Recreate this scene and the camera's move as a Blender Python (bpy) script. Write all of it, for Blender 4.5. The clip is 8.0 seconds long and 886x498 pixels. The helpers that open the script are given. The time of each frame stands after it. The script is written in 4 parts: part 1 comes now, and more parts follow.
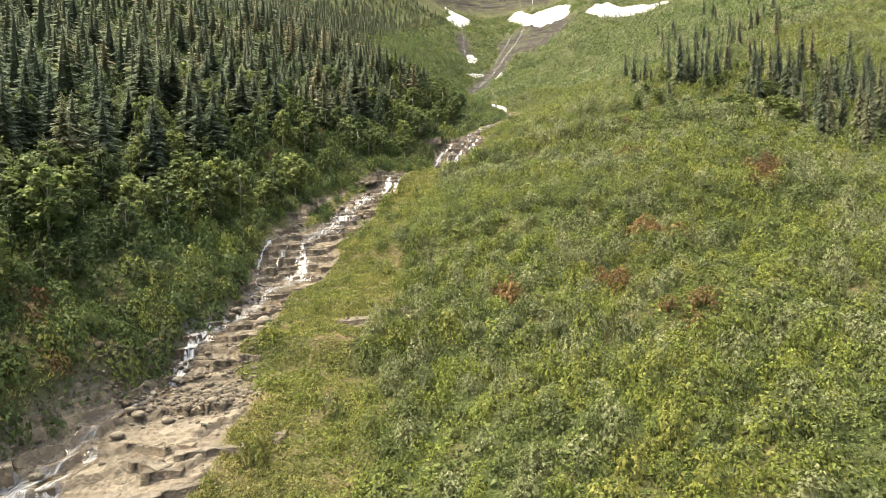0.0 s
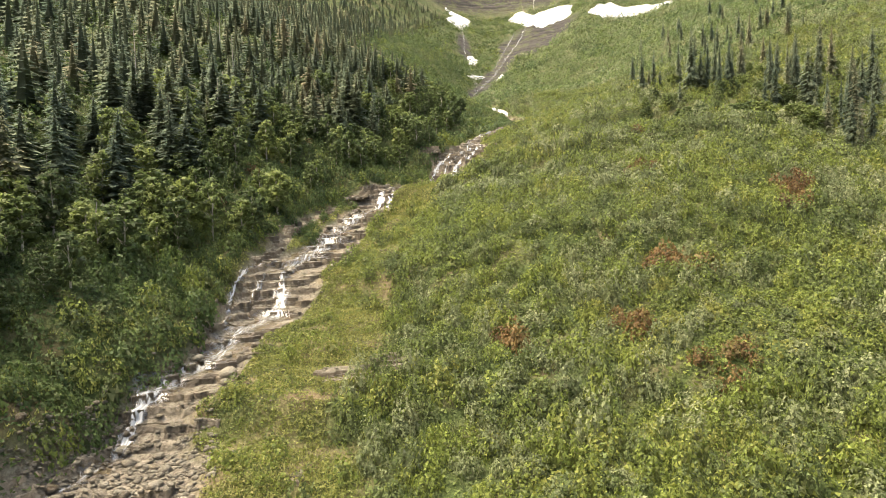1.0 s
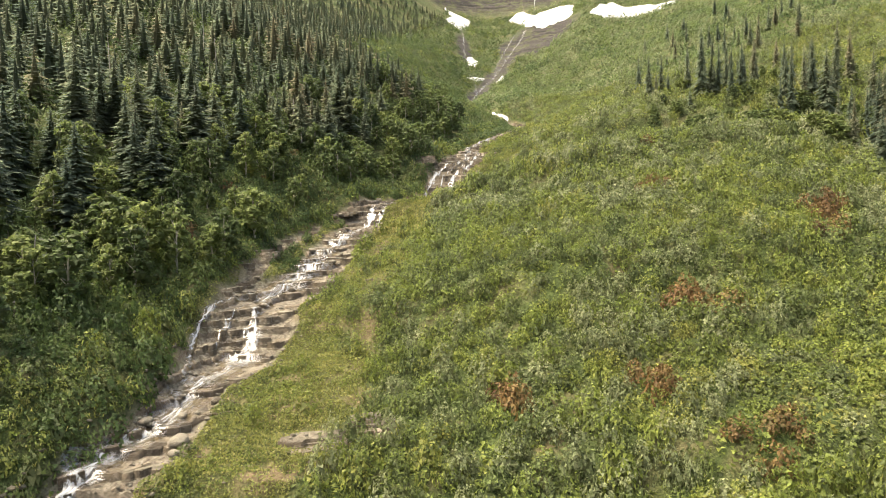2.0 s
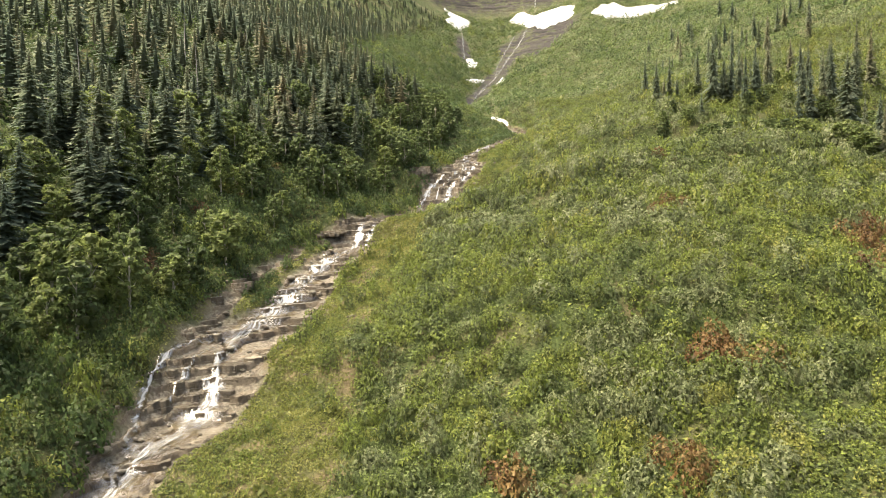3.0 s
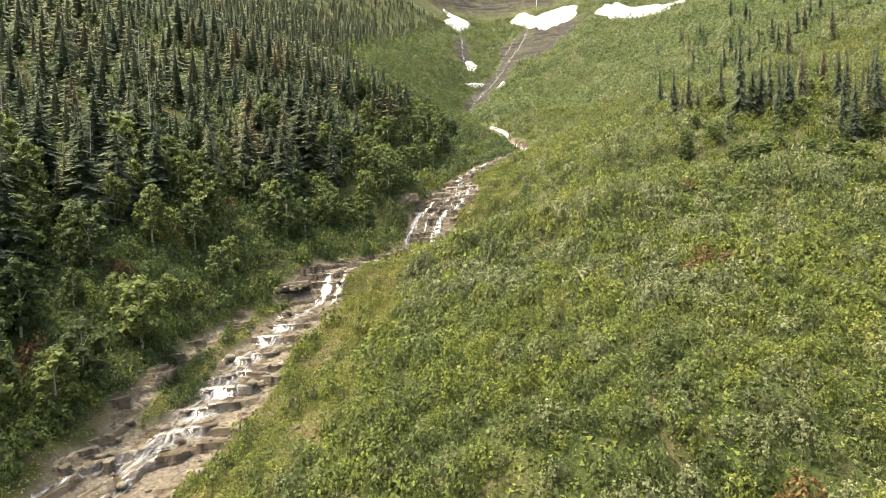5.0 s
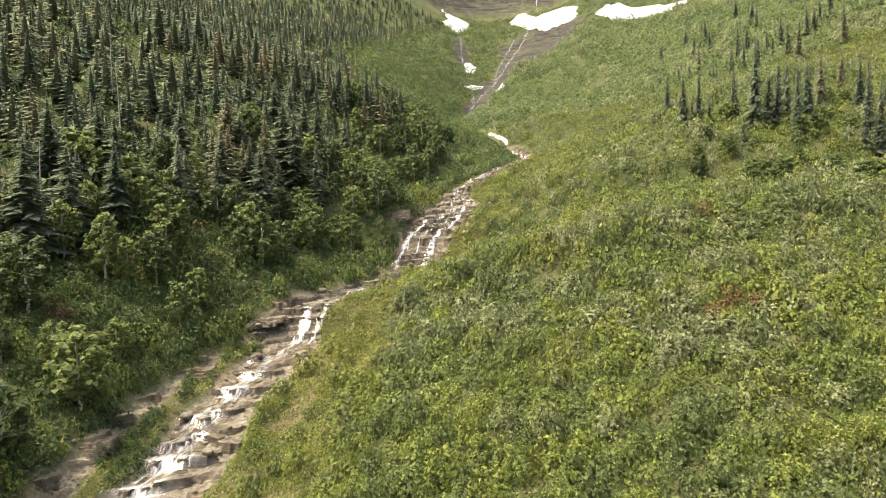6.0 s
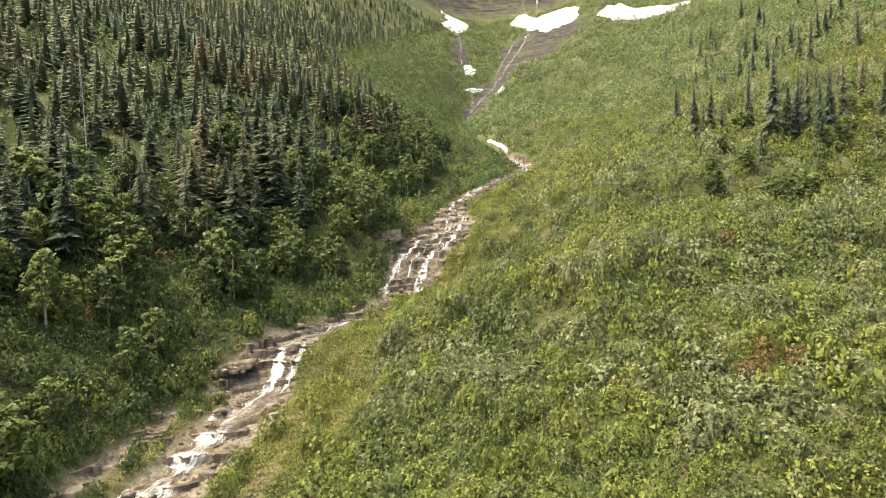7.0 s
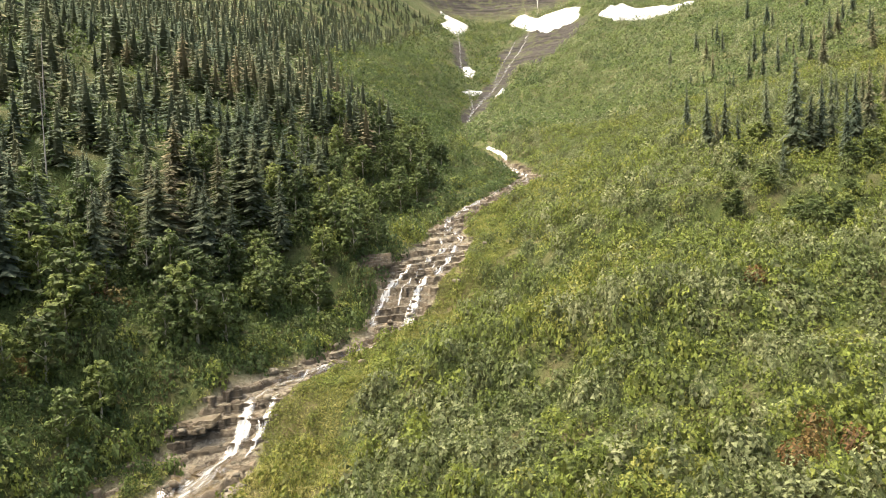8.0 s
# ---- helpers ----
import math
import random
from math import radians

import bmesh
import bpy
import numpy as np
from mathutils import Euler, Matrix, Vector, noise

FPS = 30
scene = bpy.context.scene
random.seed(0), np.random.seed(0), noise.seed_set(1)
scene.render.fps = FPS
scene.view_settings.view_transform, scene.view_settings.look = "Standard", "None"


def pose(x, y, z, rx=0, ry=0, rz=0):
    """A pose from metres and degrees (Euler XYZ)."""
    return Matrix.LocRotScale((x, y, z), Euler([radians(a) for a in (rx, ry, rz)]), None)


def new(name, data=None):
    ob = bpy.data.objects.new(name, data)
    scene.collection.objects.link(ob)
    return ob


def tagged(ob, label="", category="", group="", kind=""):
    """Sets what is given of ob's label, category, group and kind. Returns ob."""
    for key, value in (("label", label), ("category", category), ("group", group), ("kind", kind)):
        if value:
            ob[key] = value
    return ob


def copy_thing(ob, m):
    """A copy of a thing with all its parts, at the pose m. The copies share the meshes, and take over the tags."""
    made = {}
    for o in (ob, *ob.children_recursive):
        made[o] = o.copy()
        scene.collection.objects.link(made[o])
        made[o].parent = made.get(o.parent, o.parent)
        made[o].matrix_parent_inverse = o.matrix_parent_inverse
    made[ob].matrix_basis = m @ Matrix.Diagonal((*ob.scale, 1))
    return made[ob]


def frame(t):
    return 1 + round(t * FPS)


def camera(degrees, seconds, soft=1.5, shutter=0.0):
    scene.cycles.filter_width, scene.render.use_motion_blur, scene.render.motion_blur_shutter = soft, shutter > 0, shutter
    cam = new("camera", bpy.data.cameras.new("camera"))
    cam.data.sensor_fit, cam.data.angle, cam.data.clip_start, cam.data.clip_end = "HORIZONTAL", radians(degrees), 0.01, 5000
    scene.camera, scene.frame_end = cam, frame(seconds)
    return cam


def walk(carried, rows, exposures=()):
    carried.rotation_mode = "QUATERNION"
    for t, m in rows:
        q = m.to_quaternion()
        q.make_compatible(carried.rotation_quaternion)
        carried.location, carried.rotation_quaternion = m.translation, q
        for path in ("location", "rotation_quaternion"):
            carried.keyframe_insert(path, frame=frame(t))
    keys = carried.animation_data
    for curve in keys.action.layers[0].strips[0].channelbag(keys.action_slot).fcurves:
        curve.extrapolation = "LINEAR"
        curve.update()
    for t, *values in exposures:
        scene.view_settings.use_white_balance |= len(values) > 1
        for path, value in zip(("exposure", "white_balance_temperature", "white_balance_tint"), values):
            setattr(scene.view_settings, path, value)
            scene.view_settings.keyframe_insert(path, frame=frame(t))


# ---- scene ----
cam = camera(70.1, 8.0, soft=0.85)
METRES, EYE, TILT, LEAN, TURN = 90.0, 30.0, -3.0, 1.0, 0.0
ROWS = [
    (0.0, 0.0, 0.0, 0.0, 0.0, 0.0, -0.0),
    (0.5, 0.0053, 0.0594, 0.0236, 0.06, 0.01, 0.07),
    (1.0, 0.011, 0.1185, 0.0479, 0.14, 0.03, 0.13),
    (1.5, 0.0176, 0.1743, 0.0717, 0.19, 0.02, 0.17),
    (3.0, 0.0377, 0.3473, 0.1432, 0.26, 0.04, 0.24),
    (3.5, 0.0442, 0.4038, 0.1657, 0.31, 0.04, 0.3),
    (4.0, 0.0515, 0.463, 0.1903, 0.33, 0.04, 0.33),
    (4.5, 0.0602, 0.5221, 0.2152, 0.4, 0.05, 0.4),
    (6.0, 0.0829, 0.6905, 0.2901, 0.47, 0.07, 0.53),
    (6.5, 0.0906, 0.7473, 0.3151, 0.5, 0.1, 0.6),
    (7.0, 0.0982, 0.8015, 0.3391, 0.56, 0.12, 0.66),
    (7.5, 0.1052, 0.8578, 0.3645, 0.59, 0.12, 0.7),
    (8.0, 0.1119, 0.9138, 0.39, 0.61, 0.1, 0.72),
]
walk(cam, [(t, pose(0, 0, EYE, TILT, LEAN, TURN) @ pose(METRES * x, METRES * y, METRES * z, 90 + pitch, roll, yaw)) for t, x, y, z, yaw, pitch, roll in ROWS], exposures=((0.0, 1.42, 7050, 4), (8.0, 1.42, 7050, 4)))

# ---- sky, sun, exposure ----
SUN_FROM = Vector((-0.46, 0.0, 0.88)).normalized()
world = bpy.data.worlds.new("sky")
scene.world = world
world.use_nodes = True
wn = world.node_tree.nodes
sky = wn.new("ShaderNodeTexSky")
sky.sky_type = 'NISHITA'
sky.sun_disc = False
sky.sun_elevation = math.asin(SUN_FROM.z)
sky.sun_rotation = math.atan2(SUN_FROM.x, SUN_FROM.y)
sky.air_density, sky.dust_density, sky.ozone_density = 0.8, 8.0, 1.0
wn["Background"].inputs["Strength"].default_value = 0.225
world.node_tree.links.new(sky.outputs[0], wn["Background"].inputs["Color"])
sun = new("sun", bpy.data.lights.new("sun", 'SUN'))
sun.data.energy, sun.data.angle, sun.data.color = 1.6, radians(11), (1.0, 0.91, 0.74)
sun.matrix_world = Matrix.Translation((0, 0, 600)) @ SUN_FROM.to_track_quat("Z", "Y").to_matrix().to_4x4()

# ---- materials ----


def material(name, rough=0.8, spec=0.3):
    m = bpy.data.materials.new(name)
    m.use_nodes = True
    b = m.node_tree.nodes["Principled BSDF"]
    b.inputs["Roughness"].default_value = rough
    b.inputs["Specular IOR Level"].default_value = spec
    return m, m.node_tree.nodes, m.node_tree.links, b


def ramp(nodes, stops, mode='LINEAR'):
    r = nodes.new("ShaderNodeValToRGB")
    e = r.color_ramp.elements
    r.color_ramp.interpolation = mode
    while len(e) < len(stops):
        e.new(0.5)
    for el, (p, c) in zip(e, stops):
        el.position, el.color = p, (*c, 1)
    return r


def noise_node(nodes, links, coord, scale, detail=4.0, rough=0.55):
    n = nodes.new("ShaderNodeTexNoise")
    n.inputs["Scale"].default_value, n.inputs["Detail"].default_value, n.inputs["Roughness"].default_value = scale, detail, rough
    links.new(coord, n.inputs["Vector"])
    return n


def mix_rgb(nodes, links, fac, a, b, kind='MIX'):
    n = nodes.new("ShaderNodeMix")
    n.data_type, n.blend_type = 'RGBA', kind
    for sock, v in ((n.inputs[0], fac), (n.inputs[6], a), (n.inputs[7], b)):
        if isinstance(v, (int, float)):
            sock.default_value = v
        elif isinstance(v, tuple):
            sock.default_value = (*v, 1)
        else:
            links.new(v, sock)
    return n.outputs[2]


def math_node(nodes, links, op, a, b=0.0, c=0.0):
    n = nodes.new("ShaderNodeMath")
    n.operation = op
    for sock, v in zip(n.inputs, (a, b, c)):
        if isinstance(v, (int, float)):
            sock.default_value = v
        else:
            links.new(v, sock)
    return n.outputs[0]


def attribute(nodes, name):
    n = nodes.new("ShaderNodeAttribute")
    n.attribute_name = name
    return n.outputs["Fac"]


def leaf_material(name, stops, field=0.05, through_light=0.42, spread=0.5, rough=0.55, grain=17.0, leafy=0.75, speck=1.7, core_shade=0.5):
    """Foliage: the hue drifts over the hillside, from plant to plant and from leaf to leaf."""
    m, n, l, b = material(name, rough, 0.25)
    geo = n.new("ShaderNodeNewGeometry")
    info = n.new("ShaderNodeObjectInfo")
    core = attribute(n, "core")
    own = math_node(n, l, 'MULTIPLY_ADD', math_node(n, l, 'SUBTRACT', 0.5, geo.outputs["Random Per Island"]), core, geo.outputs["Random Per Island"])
    drift = noise_node(n, l, geo.outputs["Position"], field, 3)
    plant = math_node(n, l, 'FRACT', math_node(n, l, 'ADD', attribute(n, "tint"), info.outputs["Random"]))
    f = math_node(n, l, 'MULTIPLY_ADD', math_node(n, l, 'SUBTRACT', drift.outputs["Fac"], 0.5), 1.5, 0.5)
    f = math_node(n, l, 'MULTIPLY_ADD', math_node(n, l, 'SUBTRACT', plant, 0.5), spread, f)
    f = math_node(n, l, 'MULTIPLY_ADD', math_node(n, l, 'SUBTRACT', own, 0.5), 0.3, f)
    col = ramp(n, stops)
    l.new(f, col.inputs[0])
    fine = noise_node(n, l, geo.outputs["Position"], grain, 2, 0.6)
    bright = math_node(n, l, 'MULTIPLY_ADD', own, leafy, 0.37 - 0.5 * leafy)
    bright = math_node(n, l, 'MULTIPLY_ADD', plant, 0.36, bright)
    bright = math_node(n, l, 'MULTIPLY_ADD', fine.outputs["Fac"], speck, math_node(n, l, 'SUBTRACT', bright, 0.5 * speck - 0.5))
    bump = n.new("ShaderNodeBump")
    bump.inputs["Strength"].default_value, bump.inputs["Distance"].default_value = 1.0, 0.6 / grain
    l.new(fine.outputs["Fac"], bump.inputs["Height"])
    l.new(bump.outputs[0], b.inputs["Normal"])
    hsv = n.new("ShaderNodeHueSaturation")
    l.new(col.outputs[0], hsv.inputs["Color"])
    l.new(bright, hsv.inputs["Value"])
    # shade inside the plant, painted as a darker brown-green on its inner mass
    shade = mix_rgb(n, l, math_node(n, l, 'MULTIPLY', core, core_shade), hsv.outputs[0], (0.062, 0.064, 0.026))
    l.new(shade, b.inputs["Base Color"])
    tr = n.new("ShaderNodeBsdfTranslucent")
    l.new(shade, tr.inputs["Color"])
    mx = n.new("ShaderNodeMixShader")
    mx.inputs[0].default_value = through_light
    l.new(b.outputs[0], mx.inputs[1])
    l.new(tr.outputs[0], mx.inputs[2])
    l.new(mx.outputs[0], n["Material Output"].inputs["Surface"])
    return m


SHRUB = leaf_material("shrub_leaves", [(0.0, (0.088, 0.116, 0.036)), (0.3, (0.11, 0.134, 0.048)), (0.5, (0.12, 0.148, 0.034)), (0.72, (0.132, 0.16, 0.031)), (1.0, (0.162, 0.164, 0.042))], grain=9.0, spread=0.75, leafy=1.0)
WILLOW = leaf_material("willow_leaves", [(0.0, (0.115, 0.138, 0.056)), (0.5, (0.15, 0.168, 0.078)), (1.0, (0.188, 0.20, 0.10))], rough=0.45, grain=9.0, spread=0.8, leafy=0.95)
HEATH = leaf_material("upper_slope_leaves", [(0.0, (0.064, 0.10, 0.036)), (0.5, (0.09, 0.128, 0.04)), (1.0, (0.125, 0.15, 0.048))], field=0.022, grain=3.0, spread=0.8, leafy=0.8)
RUST = leaf_material("dry_leaves", [(0.0, (0.085, 0.046, 0.02)), (0.5, (0.125, 0.068, 0.023)), (1.0, (0.12, 0.105, 0.035))], through_light=0.2)
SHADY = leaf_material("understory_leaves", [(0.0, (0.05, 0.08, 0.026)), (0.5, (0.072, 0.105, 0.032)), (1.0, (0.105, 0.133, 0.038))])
BROADLEAF = leaf_material("broadleaf_leaves", [(0.0, (0.075, 0.106, 0.04)), (0.5, (0.115, 0.15, 0.05)), (1.0, (0.165, 0.195, 0.06))], spread=1.0, through_light=0.5)
NEEDLE = leaf_material("conifer_needles", [(0.0, (0.105, 0.142, 0.105)), (0.4, (0.138, 0.168, 0.116)), (0.7, (0.17, 0.186, 0.116)), (1.0, (0.205, 0.178, 0.116))], field=0.03, through_light=0.62, spread=0.6, rough=0.8, grain=6.0, leafy=0.25, speck=0.8, core_shade=0.5)
GRASS = leaf_material("meadow_grass", [(0.0, (0.145, 0.172, 0.042)), (0.5, (0.19, 0.20, 0.054)), (1.0, (0.24, 0.215, 0.085))], spread=0.3, leafy=0.4)


def rock_material(name, light, dark, stain_and_shade, band=1.6, rough=0.75):
    """Bedded rock: thin level bands, stained blotches, fine grain; steep faces carry painted shade."""
    m, n, l, b = material(name, rough, 0.35)
    geo = n.new("ShaderNodeNewGeometry")
    pos = geo.outputs["Position"]
    stretch = n.new("ShaderNodeMapping")
    stretch.inputs["Scale"].default_value = (0.12, 0.12, band)
    l.new(pos, stretch.inputs["Vector"])
    beds = noise_node(n, l, stretch.outputs[0], 1.0, 5, 0.6)
    c = ramp(n, [(0.3, dark), (0.55, light)])
    l.new(beds.outputs["Fac"], c.inputs[0])
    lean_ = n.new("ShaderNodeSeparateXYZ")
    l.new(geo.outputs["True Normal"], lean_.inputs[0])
    steep_shade = ramp(n, [(0.45, (1, 1, 1)), (0.8, (0, 0, 0))])
    l.new(lean_.outputs[2], steep_shade.inputs[0])
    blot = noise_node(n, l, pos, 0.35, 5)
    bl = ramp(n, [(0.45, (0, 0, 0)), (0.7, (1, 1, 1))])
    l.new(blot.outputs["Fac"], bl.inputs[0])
    col = mix_rgb(n, l, bl.outputs[0], c.outputs[0], stain_and_shade)
    # steep faces mixed darker: the risers' shade is put into the base colour
    col = mix_rgb(n, l, math_node(n, l, 'MULTIPLY', steep_shade.outputs[0], 0.8), col, mix_rgb(n, l, 0.5, stain_and_shade, dark))
    info = n.new("ShaderNodeObjectInfo")
    hsv = n.new("ShaderNodeHueSaturation")
    l.new(math_node(n, l, 'MULTIPLY_ADD', info.outputs["Random"], 0.4, 0.8), hsv.inputs["Value"])
    l.new(col, hsv.inputs["Color"])
    dry = mix_rgb(n, l, attribute(n, "pale"), hsv.outputs[0], mix_rgb(n, l, 0.55, hsv.outputs[0], (0.31, 0.28, 0.225)))
    wet = attribute(n, "wet")
    soaked = mix_rgb(n, l, 1.0, dry, (0.42, 0.38, 0.35), 'MULTIPLY')
    l.new(mix_rgb(n, l, wet, dry, soaked), b.inputs["Base Color"])
    l.new(math_node(n, l, 'MULTIPLY_ADD', wet, 0.3 - rough, rough), b.inputs["Roughness"])
    grain = noise_node(n, l, pos, 3.0, 6, 0.65)
    bump = n.new("ShaderNodeBump")
    bump.inputs["Strength"].default_value, bump.inputs["Distance"].default_value = 1.0, 0.28
    crack = n.new("ShaderNodeTexVoronoi")
    crack.feature = 'DISTANCE_TO_EDGE'
    crack.inputs["Scale"].default_value = 0.9
    warp = n.new("ShaderNodeVectorMath")
    warp.operation = 'MULTIPLY_ADD'
    warp.inputs[1].default_value = (2.2, 2.2, 2.2)
    l.new(grain.outputs["Color"], warp.inputs[0])
    l.new(pos, warp.inputs[2])
    l.new(warp.outputs[0], crack.inputs["Vector"])
    seam = ramp(n, [(0.0, (0, 0, 0)), (0.07, (1, 1, 1))])
    l.new(crack.outputs["Distance"], seam.inputs[0])
    l.new(math_node(n, l, 'MULTIPLY_ADD', seam.outputs[0], 0.22, grain.outputs["Fac"]), bump.inputs["Height"])
    l.new(bump.outputs[0], b.inputs["Normal"])
    return m


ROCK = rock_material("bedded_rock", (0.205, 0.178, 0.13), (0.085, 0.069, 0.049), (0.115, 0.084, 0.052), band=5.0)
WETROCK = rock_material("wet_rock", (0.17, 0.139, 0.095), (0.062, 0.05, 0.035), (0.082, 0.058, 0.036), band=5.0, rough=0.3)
# lighter bedded rock for the lowest ledges
PALE_ROCK = rock_material("pale_bedded_rock", (0.235, 0.208, 0.16), (0.11, 0.092, 0.068), (0.145, 0.108, 0.07), band=5.0)
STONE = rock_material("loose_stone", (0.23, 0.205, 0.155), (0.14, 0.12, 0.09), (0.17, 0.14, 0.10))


def ground_material():
    """Herbs and grass over brown soil, gravel in the stream's bed, bare bedded rock on the headwall."""
    m, n, l, b = material("hillside_ground", 0.9, 0.2)
    geo = n.new("ShaderNodeNewGeometry")
    pos = geo.outputs["Position"]
    wide = noise_node(n, l, pos, 0.045, 5)
    fine = noise_node(n, l, pos, 0.9, 6, 0.7)
    herb = ramp(n, [(0.3, (0.042, 0.055, 0.018)), (0.5, (0.072, 0.082, 0.026)), (0.7, (0.11, 0.105, 0.038))])
    l.new(math_node(n, l, 'MULTIPLY_ADD', fine.outputs["Fac"], 0.6, math_node(n, l, 'MULTIPLY', wide.outputs["Fac"], 0.45)), herb.inputs[0])
    soil_mask = ramp(n, [(0.56, (0, 0, 0)), (0.68, (1, 1, 1))])
    patch = noise_node(n, l, pos, 0.16, 6, 0.65)
    l.new(patch.outputs["Fac"], soil_mask.inputs[0])
    soil = ramp(n, [(0.3, (0.095, 0.066, 0.038)), (0.7, (0.23, 0.165, 0.10))])
    l.new(fine.outputs["Fac"], soil.inputs[0])
    col = mix_rgb(n, l, math_node(n, l, 'MULTIPLY', soil_mask.outputs[0], 0.8), herb.outputs[0], soil.outputs[0])
    # ground below the thickets: leafy green mottle, somewhat darker than the open herbs
    thicket_floor = ramp(n, [(0.3, (0.018, 0.026, 0.008)), (0.55, (0.06, 0.08, 0.022)), (0.75, (0.11, 0.13, 0.036))])
    leaves = noise_node(n, l, pos, 5.5, 4, 0.75)
    l.new(leaves.outputs["Fac"], thicket_floor.inputs[0])
    col = mix_rgb(n, l, attribute(n, "thicket_floor"), col, thicket_floor.outputs[0])
    col = mix_rgb(n, l, attribute(n, "soil"), col, soil.outputs[0])
    gravel = ramp(n, [(0.35, (0.09, 0.072, 0.055)), (0.5, (0.165, 0.14, 0.105)), (0.65, (0.24, 0.215, 0.17))])
    pebble = noise_node(n, l, pos, 2.2, 4, 0.7)
    l.new(pebble.outputs["Fac"], gravel.inputs[0])
    col = mix_rgb(n, l, attribute(n, "bed"), col, gravel.outputs[0])
    stretch = n.new("ShaderNodeMapping")
    stretch.inputs["Scale"].default_value = (0.015, 0.015, 0.35)
    l.new(pos, stretch.inputs["Vector"])
    beds = noise_node(n, l, stretch.outputs[0], 1.0, 6, 0.65)
    cliff = ramp(n, [(0.36, (0.014, 0.012, 0.011)), (0.5, (0.031, 0.027, 0.024)), (0.64, (0.056, 0.049, 0.043))])
    l.new(beds.outputs["Fac"], cliff.inputs[0])
    ledge = noise_node(n, l, pos, 0.11, 5, 0.6)
    green = ramp(n, [(0.50, (0, 0, 0)), (0.60, (1, 1, 1))])
    l.new(ledge.outputs["Fac"], green.inputs[0])
    crag = mix_rgb(n, l, math_node(n, l, 'MULTIPLY', green.outputs[0], 0.5), cliff.outputs[0], herb.outputs[0])
    col = mix_rgb(n, l, attribute(n, "cliff"), col, crag)
    l.new(col, b.inputs["Base Color"])
    bump = n.new("ShaderNodeBump")
    bump.inputs["Strength"].default_value, bump.inputs["Distance"].default_value = 0.9, 0.4
    l.new(math_node(n, l, 'MULTIPLY_ADD', leaves.outputs["Fac"], 0.6, fine.outputs["Fac"]), bump.inputs["Height"])
    l.new(bump.outputs[0], b.inputs["Normal"])
    return m


GROUND = ground_material()


def bark_material(name, a, c):
    m, n, l, b = material(name, 0.9, 0.2)
    geo = n.new("ShaderNodeNewGeometry")
    t = noise_node(n, l, geo.outputs["Position"], 4.0, 5, 0.7)
    r = ramp(n, [(0.35, a), (0.65, c)])
    l.new(t.outputs["Fac"], r.inputs[0])
    l.new(r.outputs[0], b.inputs["Base Color"])
    return m


BARK = bark_material("conifer_bark", (0.06, 0.045, 0.035), (0.13, 0.10, 0.08))
PALE_BARK = bark_material("pale_bark", (0.22, 0.19, 0.15), (0.45, 0.42, 0.36))
DEADWOOD = bark_material("weathered_deadwood", (0.20, 0.185, 0.16), (0.34, 0.315, 0.28))


def snow_material():
    m, n, l, b = material("old_snow", 0.7, 0.3)
    geo = n.new("ShaderNodeNewGeometry")
    t = noise_node(n, l, geo.outputs["Position"], 0.12, 6, 0.7)
    r = ramp(n, [(0.34, (0.30, 0.285, 0.265)), (0.52, (0.47, 0.47, 0.465))])
    l.new(t.outputs["Fac"], r.inputs[0])
    l.new(r.outputs[0], b.inputs["Base Color"])
    return m


SNOW = snow_material()


def water_material():
    """White water in strands that run down the flow; clear between them."""
    m, n, l, b = material("white_water", 0.25, 0.5)
    uv = n.new("ShaderNodeUVMap")
    stretch = n.new("ShaderNodeMapping")
    stretch.inputs["Scale"].default_value = (3.6, 0.42, 1)
    l.new(uv.outputs[0], stretch.inputs["Vector"])
    strands = noise_node(n, l, stretch.outputs[0], 1.0, 5, 0.65)
    f = math_node(n, l, 'ADD', strands.outputs["Fac"], math_node(n, l, 'MULTIPLY_ADD', attribute(n, "foam"), 0.38, -0.26))
    f = math_node(n, l, 'SUBTRACT', f, math_node(n, l, 'MULTIPLY', attribute(n, "rim"), 0.26))
    white = ramp(n, [(0.32, (0, 0, 0)), (0.48, (0.42, 0.42, 0.42)), (0.68, (0.84, 0.84, 0.84))])
    l.new(f, white.inputs[0])
    b.inputs["Base Color"].default_value = (0.52, 0.515, 0.495, 1)
    wet = n.new("ShaderNodeBsdfGlossy")
    wet.inputs["Roughness"].default_value = 0.15
    clear = n.new("ShaderNodeBsdfTransparent")
    clear.inputs["Color"].default_value = (0.8, 0.76, 0.68, 1)
    film = n.new("ShaderNodeMixShader")
    film.inputs[0].default_value = 0.06
    l.new(clear.outputs[0], film.inputs[1])
    l.new(wet.outputs[0], film.inputs[2])
    mx = n.new("ShaderNodeMixShader")
    l.new(white.outputs[0], mx.inputs[0])
    l.new(film.outputs[0], mx.inputs[1])
    l.new(b.outputs[0], mx.inputs[2])
    l.new(mx.outputs[0], n["Material Output"].inputs["Surface"])
    return m


WATER = water_material()

# ---- shape of the land ----
rng = np.random.default_rng(7)
